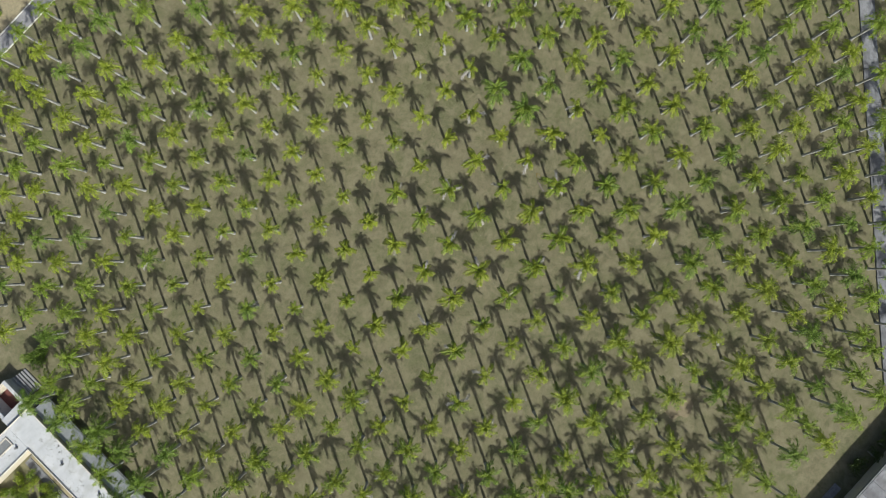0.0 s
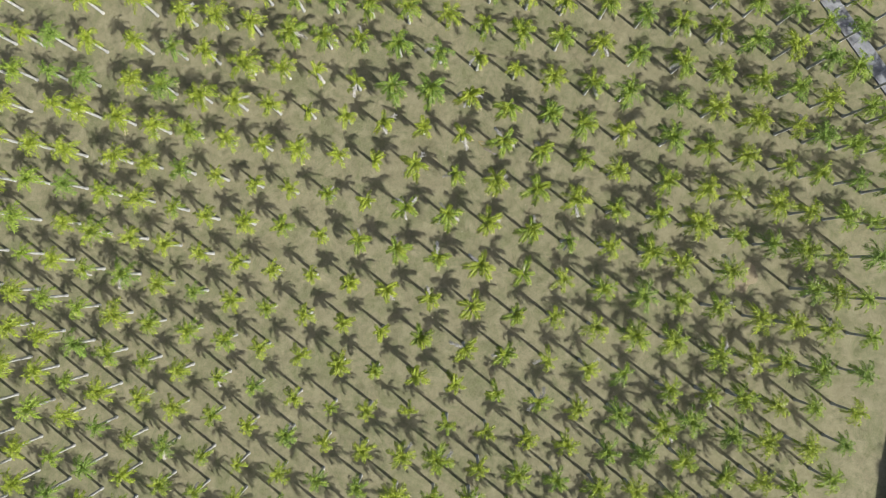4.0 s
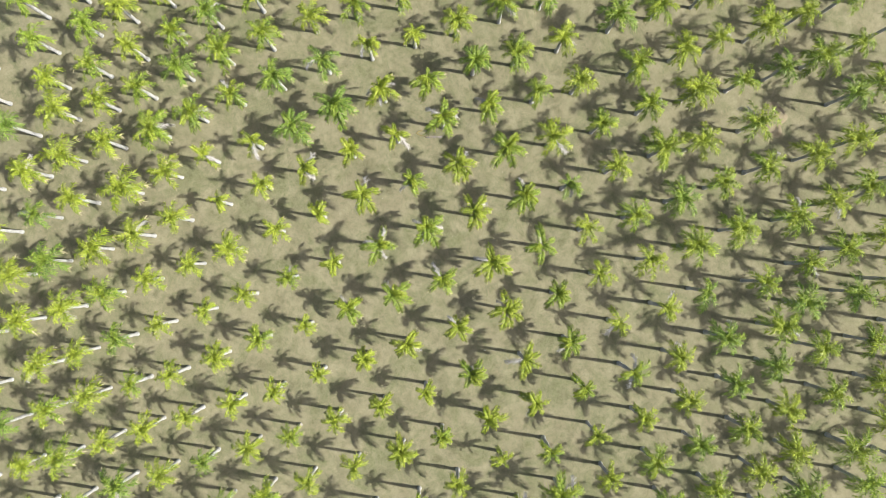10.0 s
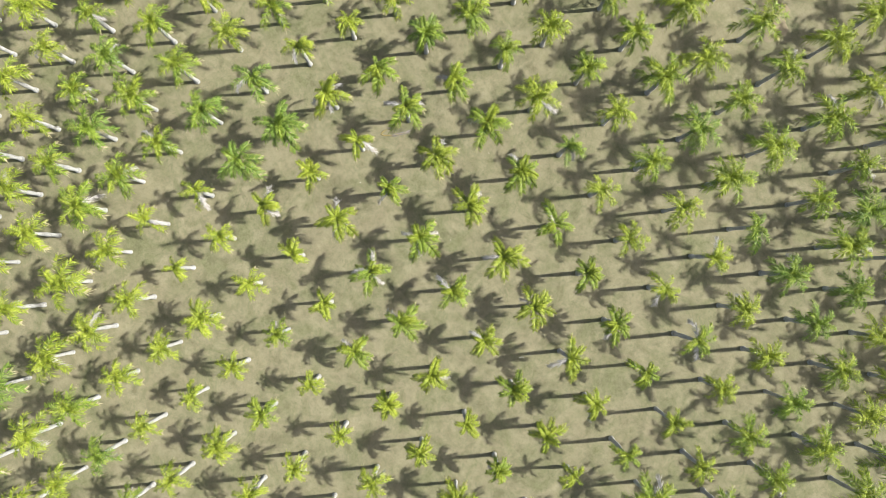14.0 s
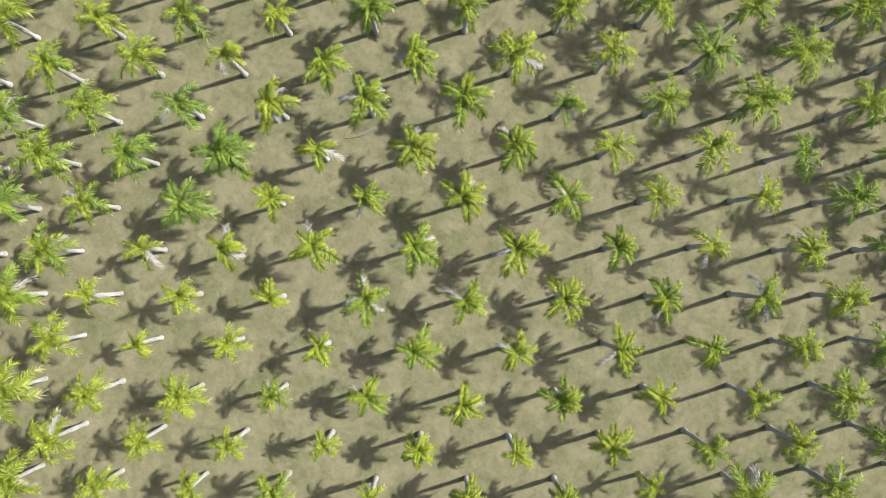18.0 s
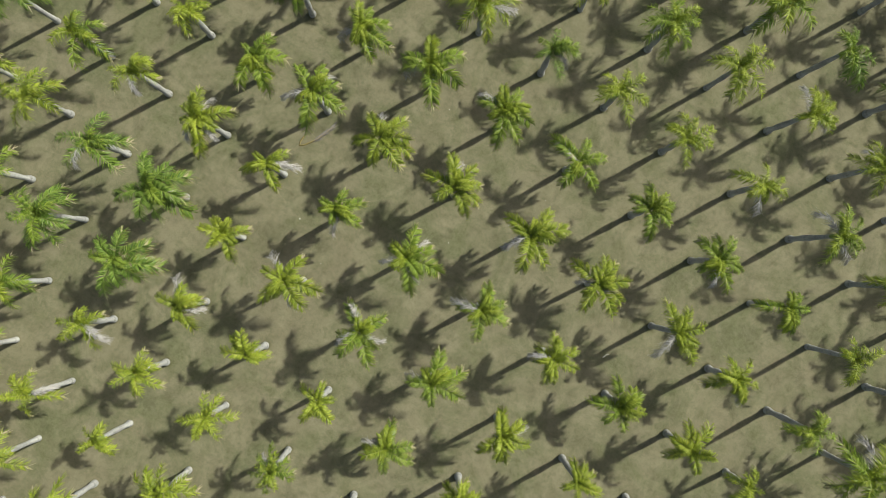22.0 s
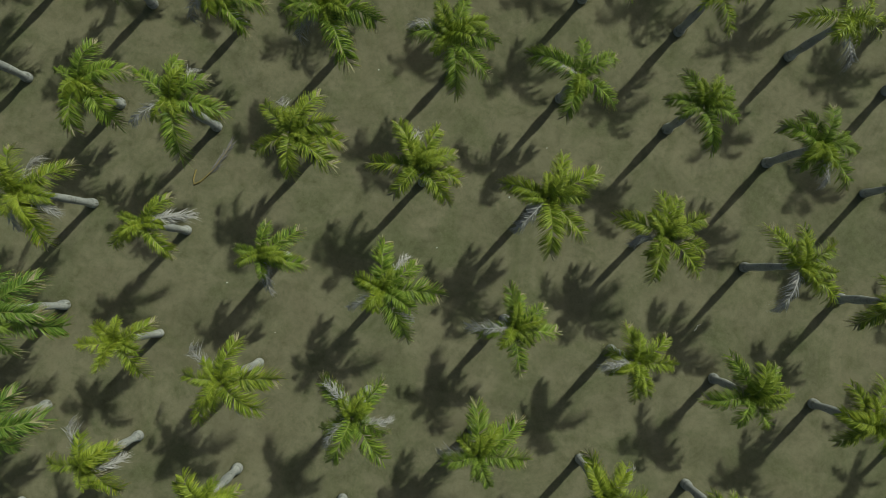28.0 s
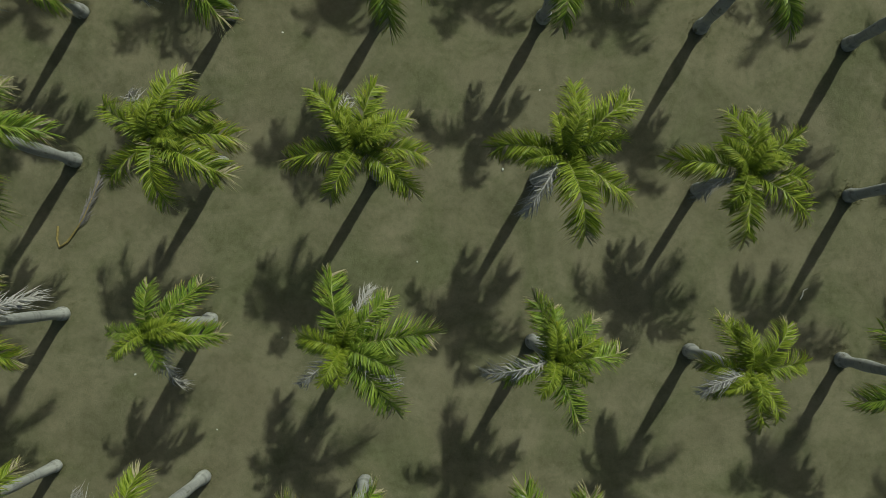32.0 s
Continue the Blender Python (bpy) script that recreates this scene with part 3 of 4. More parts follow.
def white_building():
    top = new("flat_roofed_building")
    top.matrix_basis = pose(53.70, -40.90, 0, 0, 0, -2.7)
    tagged(top, "low flat-roofed building, white roof, cream parapets, grey canopy", "building")
    box_part("wall", top, WALL, 3.0, 7.0, -0.4, 34, 0, 2.7)
    box_part("wall", top, WALL, 7.0, 34, -0.4, 4.0, 0, 2.7)
    box_part("roof", top, ROOF_WHITE, 2.9, 7.1, -0.5, 34, 2.7, 2.9)
    box_part("roof", top, ROOF_WHITE, 7.104, 34, -0.5, 4.1, 2.7, 2.9)
    for x0, x1, y0, y1 in ((6.98, 7.12, 4.1, 34), (6.98, 34, 3.96, 4.096), (2.8, 34, -0.56, -0.42), (2.8, 2.94, -0.416, 34)):
        box_part("parapet", top, TRIM, x0, x1, y0, y1, 2.904, 3.15, 0.02, "cream parapet coping")
    light = box_part("roof_light", top, ROOF_GREY, 8.4, 12.5, 0.5, 1.7, 2.904, 2.96, 0.01, "recessed grey roof light")
    for x0, x1, y0, y1 in ((8.2, 12.7, 0.3, 0.48), (8.2, 12.7, 1.72, 1.9), (8.2, 8.38, 0.484, 1.716)):
        box_part("upstand", light, TRIM, x0, x1, y0, y1, 2.904, 3.1, 0.02)
    for k in range(7):
        panel = canopy_sheet("canopy_panel", top, 0.05 + 4.8 * k, 4.75 + 4.8 * k, 0.0, 0.08, "grey canopy sheet")
        for j in range(3):
            canopy_sheet("seam", panel, 1.2 + 4.8 * k + 1.2 * j, 1.27 + 4.8 * k + 1.2 * j, 0.084, 0.13)
        box_part("canopy_post", top, TRIM, 0.80, 0.92, 0.1 + 4.8 * k, 0.22 + 4.8 * k, 0, 1.28)
        box_part("gutter_length", top, ROOF_GREY, 0.55, 0.73, 4.8 * k, 4.78 + 4.8 * k, 1.12, 1.30, 0.02, "dark grey gutter")
    for k, (x, y) in enumerate(((5.0, 9.3), (4.1, 16.5), (8.2, 2.6))):
        bm = bmesh.new()
        bmesh.ops.create_cone(bm, cap_ends=True, segments=12, radius1=0.22, radius2=0.17, depth=0.5, matrix=Matrix.Translation((x, y, 3.1)))
        child("roof_vent", from_bm("roof_vent", bm, ROOF_GREY), top, None, "short round roof vent")
    # open entrance passage between two thick white walls at the end of the building
    box_part("porch_wall", top, ROOF_WHITE, 2.9, 3.5, -6.4, -0.62, 0, 2.3, 0.05, "thick white porch wall")
    box_part("porch_wall", top, ROOF_WHITE, 6.6, 7.2, -6.4, -0.62, 0, 2.5, 0.05, "thick white porch wall")
    box_part("porch_wall", top, WALL, 3.504, 6.596, -6.4, -5.9, 0, 2.2, 0.05)
    box_part("porch_floor", top, MAROON, 3.504, 6.596, -5.896, -0.62, -0.05, 0.12, 0.01, "maroon tiled porch floor")
    # flat near-black panel on the solid wall paints the shade of an entrance
    box_part("entrance_shade_panel", top, ENTRANCE_SHADE, 4.0, 6.2, -0.66, -0.57, 0.13, 2.4, 0.01, "near-black panel painting the shade inside the entrance")
    box_part("porch_roof", top, ROOF_WHITE, 2.9, 7.2, -2.2, -0.64, 2.504, 2.66, 0.03, "white porch roof slab")
    for k in range(5):
        box_part("step", top, LANE, 0.7 + 0.42 * k, 1.1 + 0.42 * k, -6.2, -2.4, -0.05, 0.17 * (k + 1), 0.02, "pale concrete step")


def courtyard():
    """Planted court inside the white building."""
    path = new("courtyard_path")
    path.matrix_basis = pose(53.35, -40.69, 0, 0, 0, -3.3)
    tagged(path, "grey concrete path slabs crossing the courtyard lawn", "path")
    for k in range(7):
        box_part("slab", path, CONCRETE, 10.2, 11.3, 4.3 + 1.25 * k, 5.5 + 1.25 * k, -0.05, 0.06, 0.02)
    bed = new("planting_bed")
    bed.matrix_basis = pose(53.35, -40.69, 0, 0, 0, -3.3)
    tagged(bed, "bare tan soil bed in the courtyard edged with concrete", "planting bed")
    box_part("soil", bed, SOIL, 7.3, 10.0, 4.3, 13.4, -0.05, 0.07, 0.02)
    for x0, x1, y0, y1 in ((7.2, 10.1, 4.18, 4.28), (7.2, 10.1, 13.42, 13.52), (10.02, 10.12, 4.284, 13.416)):
        box_part("edging", bed, CONCRETE, x0, x1, y0, y1, -0.05, 0.16, 0.02)
    more = random.Random(35)
    for k in range(16):
        shrub(65.2 + more.uniform(0, 5.5), -36.6 + more.uniform(0, 6.5), more.uniform(0.6, 1.0), more.uniform(0.7, 1.5), LEAF[1 + k % 2], "bushy bright green courtyard shrub among others", 340 + k, leaves=380)
    spots = ((66.9, -36.0), (69.3, -35.6), (67.1, -34.3), (64.7, -34.7), (64.9, -31.9), (64.9, -29.9), (66.2, -30.8), (68.5, -33.5))
    for k, (x, y) in enumerate(spots):
        shrub(x, y, 0.75 + 0.12 * (k % 3), 0.9 + 0.2 * (k % 4), LEAF[1 + k % 2], "leafy green courtyard shrub beside the path", 300 + k, leaves=340)


def grey_building():
    top = new("grey_roofed_building")
    tagged(top, "single-storey building with a grey panelled roof", "building")
    box_part("wall", top, WALL, -60, 30, 60.8, 83.5, 0, 3.2)
    bm = bmesh.new()
    box_bm(bm, -1.23, 1.23, -2.47, 2.47, 0, 0.22, 0.03)
    me = from_bm("roof_panel", bm, CONCRETE)
    for i in range(37):
        for j in range(4):
            child("roof_panel", me, top, pose(-60.5 + 2.5 * i, 62.4 + 5 * j, 3.2 + 0.06 * j))
    box_part("gutter", top, ROOF_GREY, -62, 32, 59.7, 59.9, 3.1, 3.4)


def low_wall():
    top = new("garden_wall")
    tagged(top, "low grey concrete edging wall beside the hedge", "wall", kind="structure")
    rnd = random.Random(2)
    for k in range(20):
        x = -12.4 + 2 * k
        box_part("block", top, CONCRETE, x + 0.01, x + 1.99, 58.0, 58.22, -0.1, 0.3 + rnd.uniform(-0.02, 0.02), 0.02)
    patch = new("terrace")
    tagged(patch, "grey concrete apron in front of the building", "terrace", kind="structure")
    for i in range(3):
        box_part("slab", patch, CONCRETE, -18.2 + 1.9 * i, -16.32 + 1.9 * i, 58.3, 59.6, -0.1, 0.09, 0.02)


white_building()
courtyard()
grey_building()
low_wall()
rnd = random.Random(31)
for k in range(26):
    shrub(-44 + 2.05 * k + rnd.uniform(-0.4, 0.4) + (8 if k > 11 else 0), 58.8 + rnd.uniform(-0.4, 0.3), rnd.uniform(0.9, 1.35), rnd.uniform(1.2, 2.3), BUSH, "dark green hedge shrub beside the grey building", 400 + k, "hedge_shrub", 420)
shrub(50.4, -46.8, 1.7, 2.6, LEAF[3], "broad dark green bush near the white building", 501, leaves=2600)
for k, (x, y) in enumerate(((11.9, -86.6), (15.8, -86.9), (18.5, -86.4), (8.1, -88.0), (4.0, -86.8), (-2.5, -87.2), (-9.0, -87.0), (-15.5, -86.6), (1.0, -89.5))):
    shrub(x, y - 2.0, 0.45 + 0.1 * (k % 3), 0.7 + 0.15 * (k % 3), LEAF[1 + k % 3], "small green shrub beyond the lane's kerb", 520 + k, leaves=160)

OUTER = [
    (-10, -9, [29, 20, 19, 12, 7, 8], [-30, -18, -18, -26, -29, -36]),
    (-10, -2, [-3], [-24]),
    (-9, -11, [35, 30, 19, 21, 19, 11, 13, 6, -1, 4, -1, -4, -6, -14, -18, -23, -30], [-32, -30, -20, -14, -19, -19, -9, -14, -10, -9, 5, 1, 1, -4, -14, -20, -21]),
    (-8, -12, [38, 30, 18, 20, 15, 17, 11, 8, 7], [-36, -30, -22, -26, -19, 0, -2, 4, -3]),
    (-8, 1, [-2, -2, -3, -11, -21, -33], [1, -3, -13, -20, -21, -25]),
    (-7, -14, [55, 41, 31, 20, 19, 14, 11, 12, 11], [-37, -31, -26, -21, -18, -14, -9, 5, 3]),
    (-7, 4, [-8, -18, -28], [-9, -13, -17]),
    (-6, -14, [48, 37, 22, 20, 13, 9, 7], [-30, -24, -20, -17, -13, -9, -7]),
    (-6, 5, [-17, -24, -33], [-9, -10, -15]),
    (-5, -15, [55, 40, 26, 25, 17, 12, 7], [-28, -24, -15, -18, -14, -9, -6]),
    (-5, 6, [-15, -22], [-6, -9]),
    (-4, -15, [49, 31, 29, 22, 14, 8], [-21, -12, -18, -14, -10, -6]),
    (-4, 7, [-20], [-6]),
    (-3, -16, [60, 36, 35, 24, 16, 12, 6], [-23, -7, -19, -14, -11, -7, -5]),
    (-2, -14, [31, 21, 15, 6], [-15, -11, -10, -6]),
    (-1, -15, [42, 29, 21, 14, 7], [-17, -12, -11, -8, -6]),
    (0, -14, [29, 18, 12, 4], [-15, -13, -9, -3]),
    (1, -13, [18, 11, 6], [-11, -7, -5]),
    (1, 9, [-22], [-1]),
    (2, -12, [10], [-6]),
    (2, 9, [-23, -30], [-1, 1]),
    (3, -11, [5], [-4]),
    (3, 9, [-21, -31, -45], [1, 4, 3]),
    (4, 9, [-22, -30, -47], [3, 4, 4]),
    (5, 8, [-15, -23, -32, -49], [2, 4, 4, 8]),
    (6, 8, [-15, -26, -32, -52], [4, 7, 11, 9]),
    (7, -10, [30], [13]),
    (7, 7, [-8, -16, -26, -36, -54], [4, 9, 9, 8, 10]),
    (8, -10, [32, 22], [17, 18]),
    (8, 7, [-11, -19, -29, -41, -57], [6, 9, 13, 17, 17]),
    (9, -10, [35, 26, 17], [18, 16, 15]),
    (9, 6, [-9, -15, -21, -31], [7, 10, 15, 18]),
    (10, -9, [20, 12, 7], [-7, -6, 17]),
    (10, 4, [-7, -12, -11, -17, -24, -34, -44], [10, 13, 9, 13, 16, 23, 18]),
    (11, -9, [27, 21, 14, 1, 3], [1, -4, -4, 9, 14]),
    (11, 2, [-2, -6, -9, -16, -15, -22, -29, -39, -51], [10, 12, 12, 18, 14, 18, 18, 22, 25]),
    (12, -8, [20, 14, 12, 13, 10, 2, 6, -2, -4, -6, -7, -11, -14, -20, -19, -25, -31, -42], [-5, -10, -17, 1, 0, 14, 2, 12, 12, 14, 14, 20, 22, 26, 19, 25, 31, 38]),
    (13, -7, [18, -1, 18, 10, 1, 6, 1, 1, -6, -9, -13, -19, -17, -22, -33, -35], [1, -2, 7, 5, 28, 8, 12, 8, 21, 26, 28, 34, 26, 29, 35, 39]),
    (14, -6, [-2, 21, 18, 11, 6, 6, 1, -1, -5, -11, -15, -21, -24, -39], [2, 15, 15, 16, 14, 13, 20, 23, 25, 27, 28, 34, 39, 44]),
    (15, -6, [29, 26, 18, 17, 9, 8, 1, -2, -8, -12, -17, -23, -28], [26, 27, 25, 24, 24, 27, 31, 34, 34, 36, 43, 44, 51]),
    (16, 0, [4, 0, -6, -12, -18, -25], [42, 44, 44, 47, 54, 56]),
    (6, -10, [27], [12]),
    (5, -10, [26], [11]),
    (5, -11, [31], [9]),
    (6, -11, [34], [10]),
    (7, -11, [44], [19]),
]

far_grove(OUTER)
leaves_of(1,-3,(247,326,14,292,112,292,181),(2,5,5,3,3,2,1),(57,116,92,93,69,80,85),())
leaves_of(0,-2,(202,38,347,285,308,90,74,164),(3,5,5,4,5,3,1,2),(101,110,113,102,106,83,85,80),())
leaves_of(1,-2,(86,56,16,346,224,163,12,136),(4,5,5,3,3,0,2,1),(87,87,91,82,55,85,80,85),(137,345))
leaves_of(-2,-1,(181,21,324,238,107,20,32),(2,5,5,3,4,2,1),(58,86,89,61,68,80,85),(359,))
leaves_of(-1,-1,(103,65,11,321,233,170,211),(4,4,4,5,3,2,2),(73,91,94,102,86,76,80),())
leaves_of(0,-1,(133,52,20,356,304,180,239,188),(4,5,4,3,5,4,3,2),(83,100,87,65,90,74,63,80),())
leaves_of(1,-1,(113,48,352,304,191,5,241),(4,4,4,3,5,2,1),(68,71,78,58,95,80,85),(285,))
leaves_of(2,-1,(102,67,1,276,342,132,256),(5,4,3,5,4,3,2),(95,86,77,96,80,73,80),(152,316))
leaves_of(-4,0,(37,0,325,286,93,152,300,123),(4,5,5,2,4,3,0,2),(91,110,100,69,71,68,85,80),(223,))
leaves_of(-3,0,(120,49,357,306,199,223,109),(2,4,4,5,4,4,2),(88,107,115,125,92,89,80),(222,))
leaves_of(-2,0,(191,38,9,331,289,85,126,336,34),(4,3,4,5,5,3,2,0,2),(88,78,94,102,110,83,81,85,80),(168,))
leaves_of(-1,0,(100,172,40,337,267,290),(4,5,4,5,4,3),(75,111,89,96,95,55),(176,))
leaves_of(0,0,(128,43,182,353,298,219,121),(5,4,5,4,5,4,1),(79,73,70,81,93,55,55),())
leaves_of(1,0,(128,91,165,36,7,323,274,240,229),(5,4,5,4,5,5,4,4,2),(74,82,87,60,81,102,67,70,55),(289,))
leaves_of(2,0,(125,77,29,345,309,207,278),(2,4,3,5,4,6,2),(55,59,61,63,78,87,80),())
leaves_of(3,0,(130,73,339,298,179,288,62),(4,4,4,5,3,2,1),(64,55,55,83,55,80,85),())
leaves_of(-6,1,(185,55,8,305,103,355,297),(3,5,4,5,4,2,1),(55,66,57,78,66,80,85),())
leaves_of(-5,1,(78,29,163,326,276,343,349),(4,4,4,5,5,2,6),(93,107,55,117,104,62,73),())
leaves_of(-4,1,(156,93,42,1,294,311),(4,4,4,5,5,2),(93,83,85,105,123,55),(229,61))
leaves_of(-3,1,(148,67,27,5,336,286,216,119,349),(4,4,4,6,5,4,6,2,2),(85,98,93,102,108,91,93,55,55),(113,))
leaves_of(-2,1,(130,76,33,358,325,245,188,111,20),(4,4,4,6,5,4,6,2,1),(99,90,82,90,95,80,103,55,55),(114,))
leaves_of(-1,1,(84,41,14,330,287,176,194,111),(4,4,3,5,4,5,3,1),(95,115,81,108,117,95,60,55),(242,))
leaves_of(0,1,(111,85,37,327,353,173,270,244,16),(4,4,5,5,6,5,5,3,2),(87,85,94,108,94,103,98,64,55),(199,))
leaves_of(1,1,(139,93,47,2,334,325),(5,5,4,3,5,2),(96,83,90,73,107,55),(260,))
leaves_of(2,1,(145,79,13,323,225,309,193),(3,4,2,5,5,2,1),(73,73,70,71,95,80,85),(293,))
leaves_of(3,1,(116,71,20,310,269,208,206),(3,4,3,4,5,6,2),(67,68,69,75,74,74,80),())
leaves_of(-7,2,(109,54,159,303,358,75,15,255),(3,4,2,5,6,0,2,1),(70,88,55,103,111,85,80,85),())
leaves_of(-6,2,(64,15,262,99,320,41,46),(4,5,4,3,3,2,1),(71,88,83,55,55,80,85),(309,))
leaves_of(-5,2,(118,45,1,303,227,171,106,315),(4,5,3,6,3,3,0,2),(93,107,75,111,55,63,85,80),(102,344,261))
leaves_of(-4,2,(62,171,227,327,9),(4,3,5,5,2),(77,55,84,84,55),(27,))
leaves_of(-3,2,(92,48,1,292,181,21),(4,5,5,4,4,1),(66,92,90,55,55,55),(303,))
leaves_of(-2,2,(102,50,10,341,311,177,73,272),(4,4,5,3,5,4,2,1),(101,90,119,82,113,59,55,55),(70,226,329))
leaves_of(-1,2,(110,95,49,8,293,206,98,330),(5,4,4,5,5,5,1,2),(86,73,77,91,96,78,55,55),(196,))
leaves_of(0,2,(117,104,57,11,301,284,211,173),(5,3,4,5,4,5,5,5),(79,69,81,85,73,78,65,68),(188,))
leaves_of(1,2,(128,62,359,318,258,204,97,22),(5,4,2,5,3,5,1,2),(85,81,70,84,73,89,85,80),())
leaves_of(2,2,(122,78,227,319,37,174,180),(5,5,4,3,0,2,1),(80,99,78,78,85,80,85),())
leaves_of(3,2,(101,10,290,189,243,268),(4,3,2,5,2,1),(62,55,55,72,80,85),())
leaves_of(-6,3,(86,213,264,346,30,30,269,11),(3,4,4,5,5,3,2,2),(99,98,108,125,121,86,55,80),(273,))
leaves_of(-5,3,(130,79,49,13,359,229,292,322,75,347),(3,3,5,4,6,4,3,4,0,2),(103,94,119,112,130,117,104,104,85,80),())
leaves_of(-4,3,(162,43,352,321,252,98,286,197),(4,5,3,5,3,2,0,2),(66,81,59,90,55,55,85,80),())
leaves_of(-3,3,(82,138,15,341,274,184,257),(4,3,5,4,3,4,5),(91,55,112,105,65,75,97),(142,318))
leaves_of(-2,3,(148,63,349,318,260,223,128),(5,4,4,5,4,6,1),(96,90,76,108,100,76,55),(128,358,230))
leaves_of(-1,3,(106,53,8,306,204,275,71),(4,5,5,3,4,3,2),(104,108,103,70,79,55,80),(185,))
leaves_of(0,3,(124,69,16,308,247,286,131),(5,2,3,4,5,2,1),(84,82,87,84,88,80,85),(50,))
leaves_of(1,3,(134,100,56,21,297,231,11),(5,4,5,4,2,3,2),(65,59,60,55,55,55,80),())
leaves_of(-5,4,(109,158,59,24,359,288,321,198),(4,3,5,5,4,4,3,2),(95,86,111,134,107,112,87,80),())
leaves_of(-4,4,(105,47,332,186,317,53,55),(3,5,6,4,3,2,1),(73,75,88,76,55,80,85),(121,12))
leaves_of(-3,4,(159,76,30,200,131),(3,3,5,2,1),(74,55,70,80,85),())
leaves_of(-2,4,(174,106,35,331,272,265,347),(5,4,3,5,4,2,1),(72,60,58,73,58,80,85),())
leaves_of(-1,4,(112,38,4,299,206,113,224),(5,4,5,4,2,2,1),(85,86,92,77,76,80,85),(179,))
leaves_of(-5,5,(210,57,347,328,272,110,257),(4,4,4,6,3,3,2),(82,76,64,89,60,55,80),(2,))
leaves_of(-4,5,(102,47,3,302,191,254,328,63),(4,4,5,5,2,0,2,1),(74,72,88,74,77,85,80,85),())
leaves_of(-3,5,(126,88,30,339,216,300,281,215),(4,4,5,4,3,0,2,1),(76,78,89,85,65,85,80,85),())
leaves_of(-5,6,(117,27,305,272,176,209,164,134),(4,6,4,4,3,0,2,1),(74,88,64,58,55,85,80,85),(51,))
leaves_of(-4,6,(175,98,232,347,39,17,88),(5,3,3,6,3,2,1),(57,55,55,63,55,80,85),())
plant_row(-8,-3,
          [69,11,9,19],
          [-36,118,25,7],
          [52,38,46,50],
          [16,23,22,23],
          [2,2,2,3],
          [0,0,0,0],
          [0,0,0,0])
plant_row(-7,-5,
          [76,81,77,53,10,11,48,-11,-16],
          [67,22,72,215,93,36,18,-84,-50],
          [50,51,46,55,47,49,51,60,57],
          [20,20,27,20,22,21,19,23,22],
          [2,1,2,3,1,2,1,1,1],
          [0,0,0,0,0,0,0,0,0],
          [0,0,0,0,0,0,0,0,0])
plant_row(-6,-7,
          [71,66,48,89,71,0,20,46,51,10,36,-42],
          [89,143,155,57,117,0,145,128,113,55,31,-15],
          [52,59,49,60,53,0,48,52,46,48,50,50],
          [22,19,20,23,20,0,23,21,22,22,20,20],
          [3,1,2,1,3,0,1,1,2,3,2,1],
          [0,0,0,0,0,0,0,0,0,0,0,0],
          [0,0,0,0,0,0,0,0,0,0,0,0])
plant_row(-5,-8,
          [40,37,46,32,51,51,19,-29,80,78,-47,-79,-111,-6],
          [-26,170,174,128,79,187,168,72,210,193,17,-14,-63,-29],
          [48,44,47,45,51,47,48,55,49,50,44,54,54,53],
          [24,22,22,20,17,18,24,20,25,19,25,21,20,25],
          [3,2,1,1,1,2,2,2,2,2,3,2,2,2],
          [0,0,0,0,0,0,0,0,0,0,0,0,0,0],
          [0,0,0,0,0,0,0,0,0,0,0,0,0,0])
plant_row(-4,-9,
          [30,-1,14,3,4,28,-6,24,-8,-7,105,100,-38,-62,-142,-220],
          [-15,-4,121,130,138,200,148,6,95,100,160,164,5,-26,-107,-141],
          [43,52,48,52,45,49,55,54,51,52,53,53,46,43,46,41],
          [19,23,21,23,22,21,24,23,19,23,19,24,20,20,23,25],
          [2,2,2,1,2,1,1,1,2,2,2,2,3,1,1,3],
          [0,0,0,0,0,0,0,0,0,1,2,0,0,0,0,0],
          [0,0,0,0,0,0,0,0,0,3,3,0,0,0,0,0])
plant_row(-3,-9,
          [0,-11,-6,-22,-14,23,-38,-44,-2,17,-16,7,3,-36,-80,-164],
          [-19,11,127,146,142,201,149,128,129,109,46,72,25,-19,-40,-84],
          [54,45,45,45,49,43,49,52,51,53,55,53,50,49,50,54],
          [21,21,22,21,23,22,20,25,23,23,22,21,19,20,21,25],
          [1,2,2,3,3,2,2,2,3,2,3,3,3,2,1,2],
          [0,0,0,0,0,0,0,0,1,1,11,2,2,0,0,0],
          [0,0,0,0,0,0,0,3,3,4,1,3,0,0,0,0])
plant_row(-2,-10,
          [19,16,-21,5,-7,13,14,5,-24,18,-2,6,42,8,-41,-53,-29],
          [-20,17,24,14,-18,16,20,91,95,119,116,95,53,14,-37,-32,28],
          [50,45,49,50,47,44,50,51,52,52,51,53,54,49,51,49,50],
          [19,23,20,21,25,21,21,19,20,21,22,19,19,19,21,23,29],
          [2,1,3,3,3,1,1,2,1,2,1,1,1,1,3,2,2],
          [0,0,0,0,0,0,0,0,0,2,10,14,4,0,0,0,0],
          [0,0,0,0,0,0,0,3,4,3,0,-2,5,-1,2,0,0])
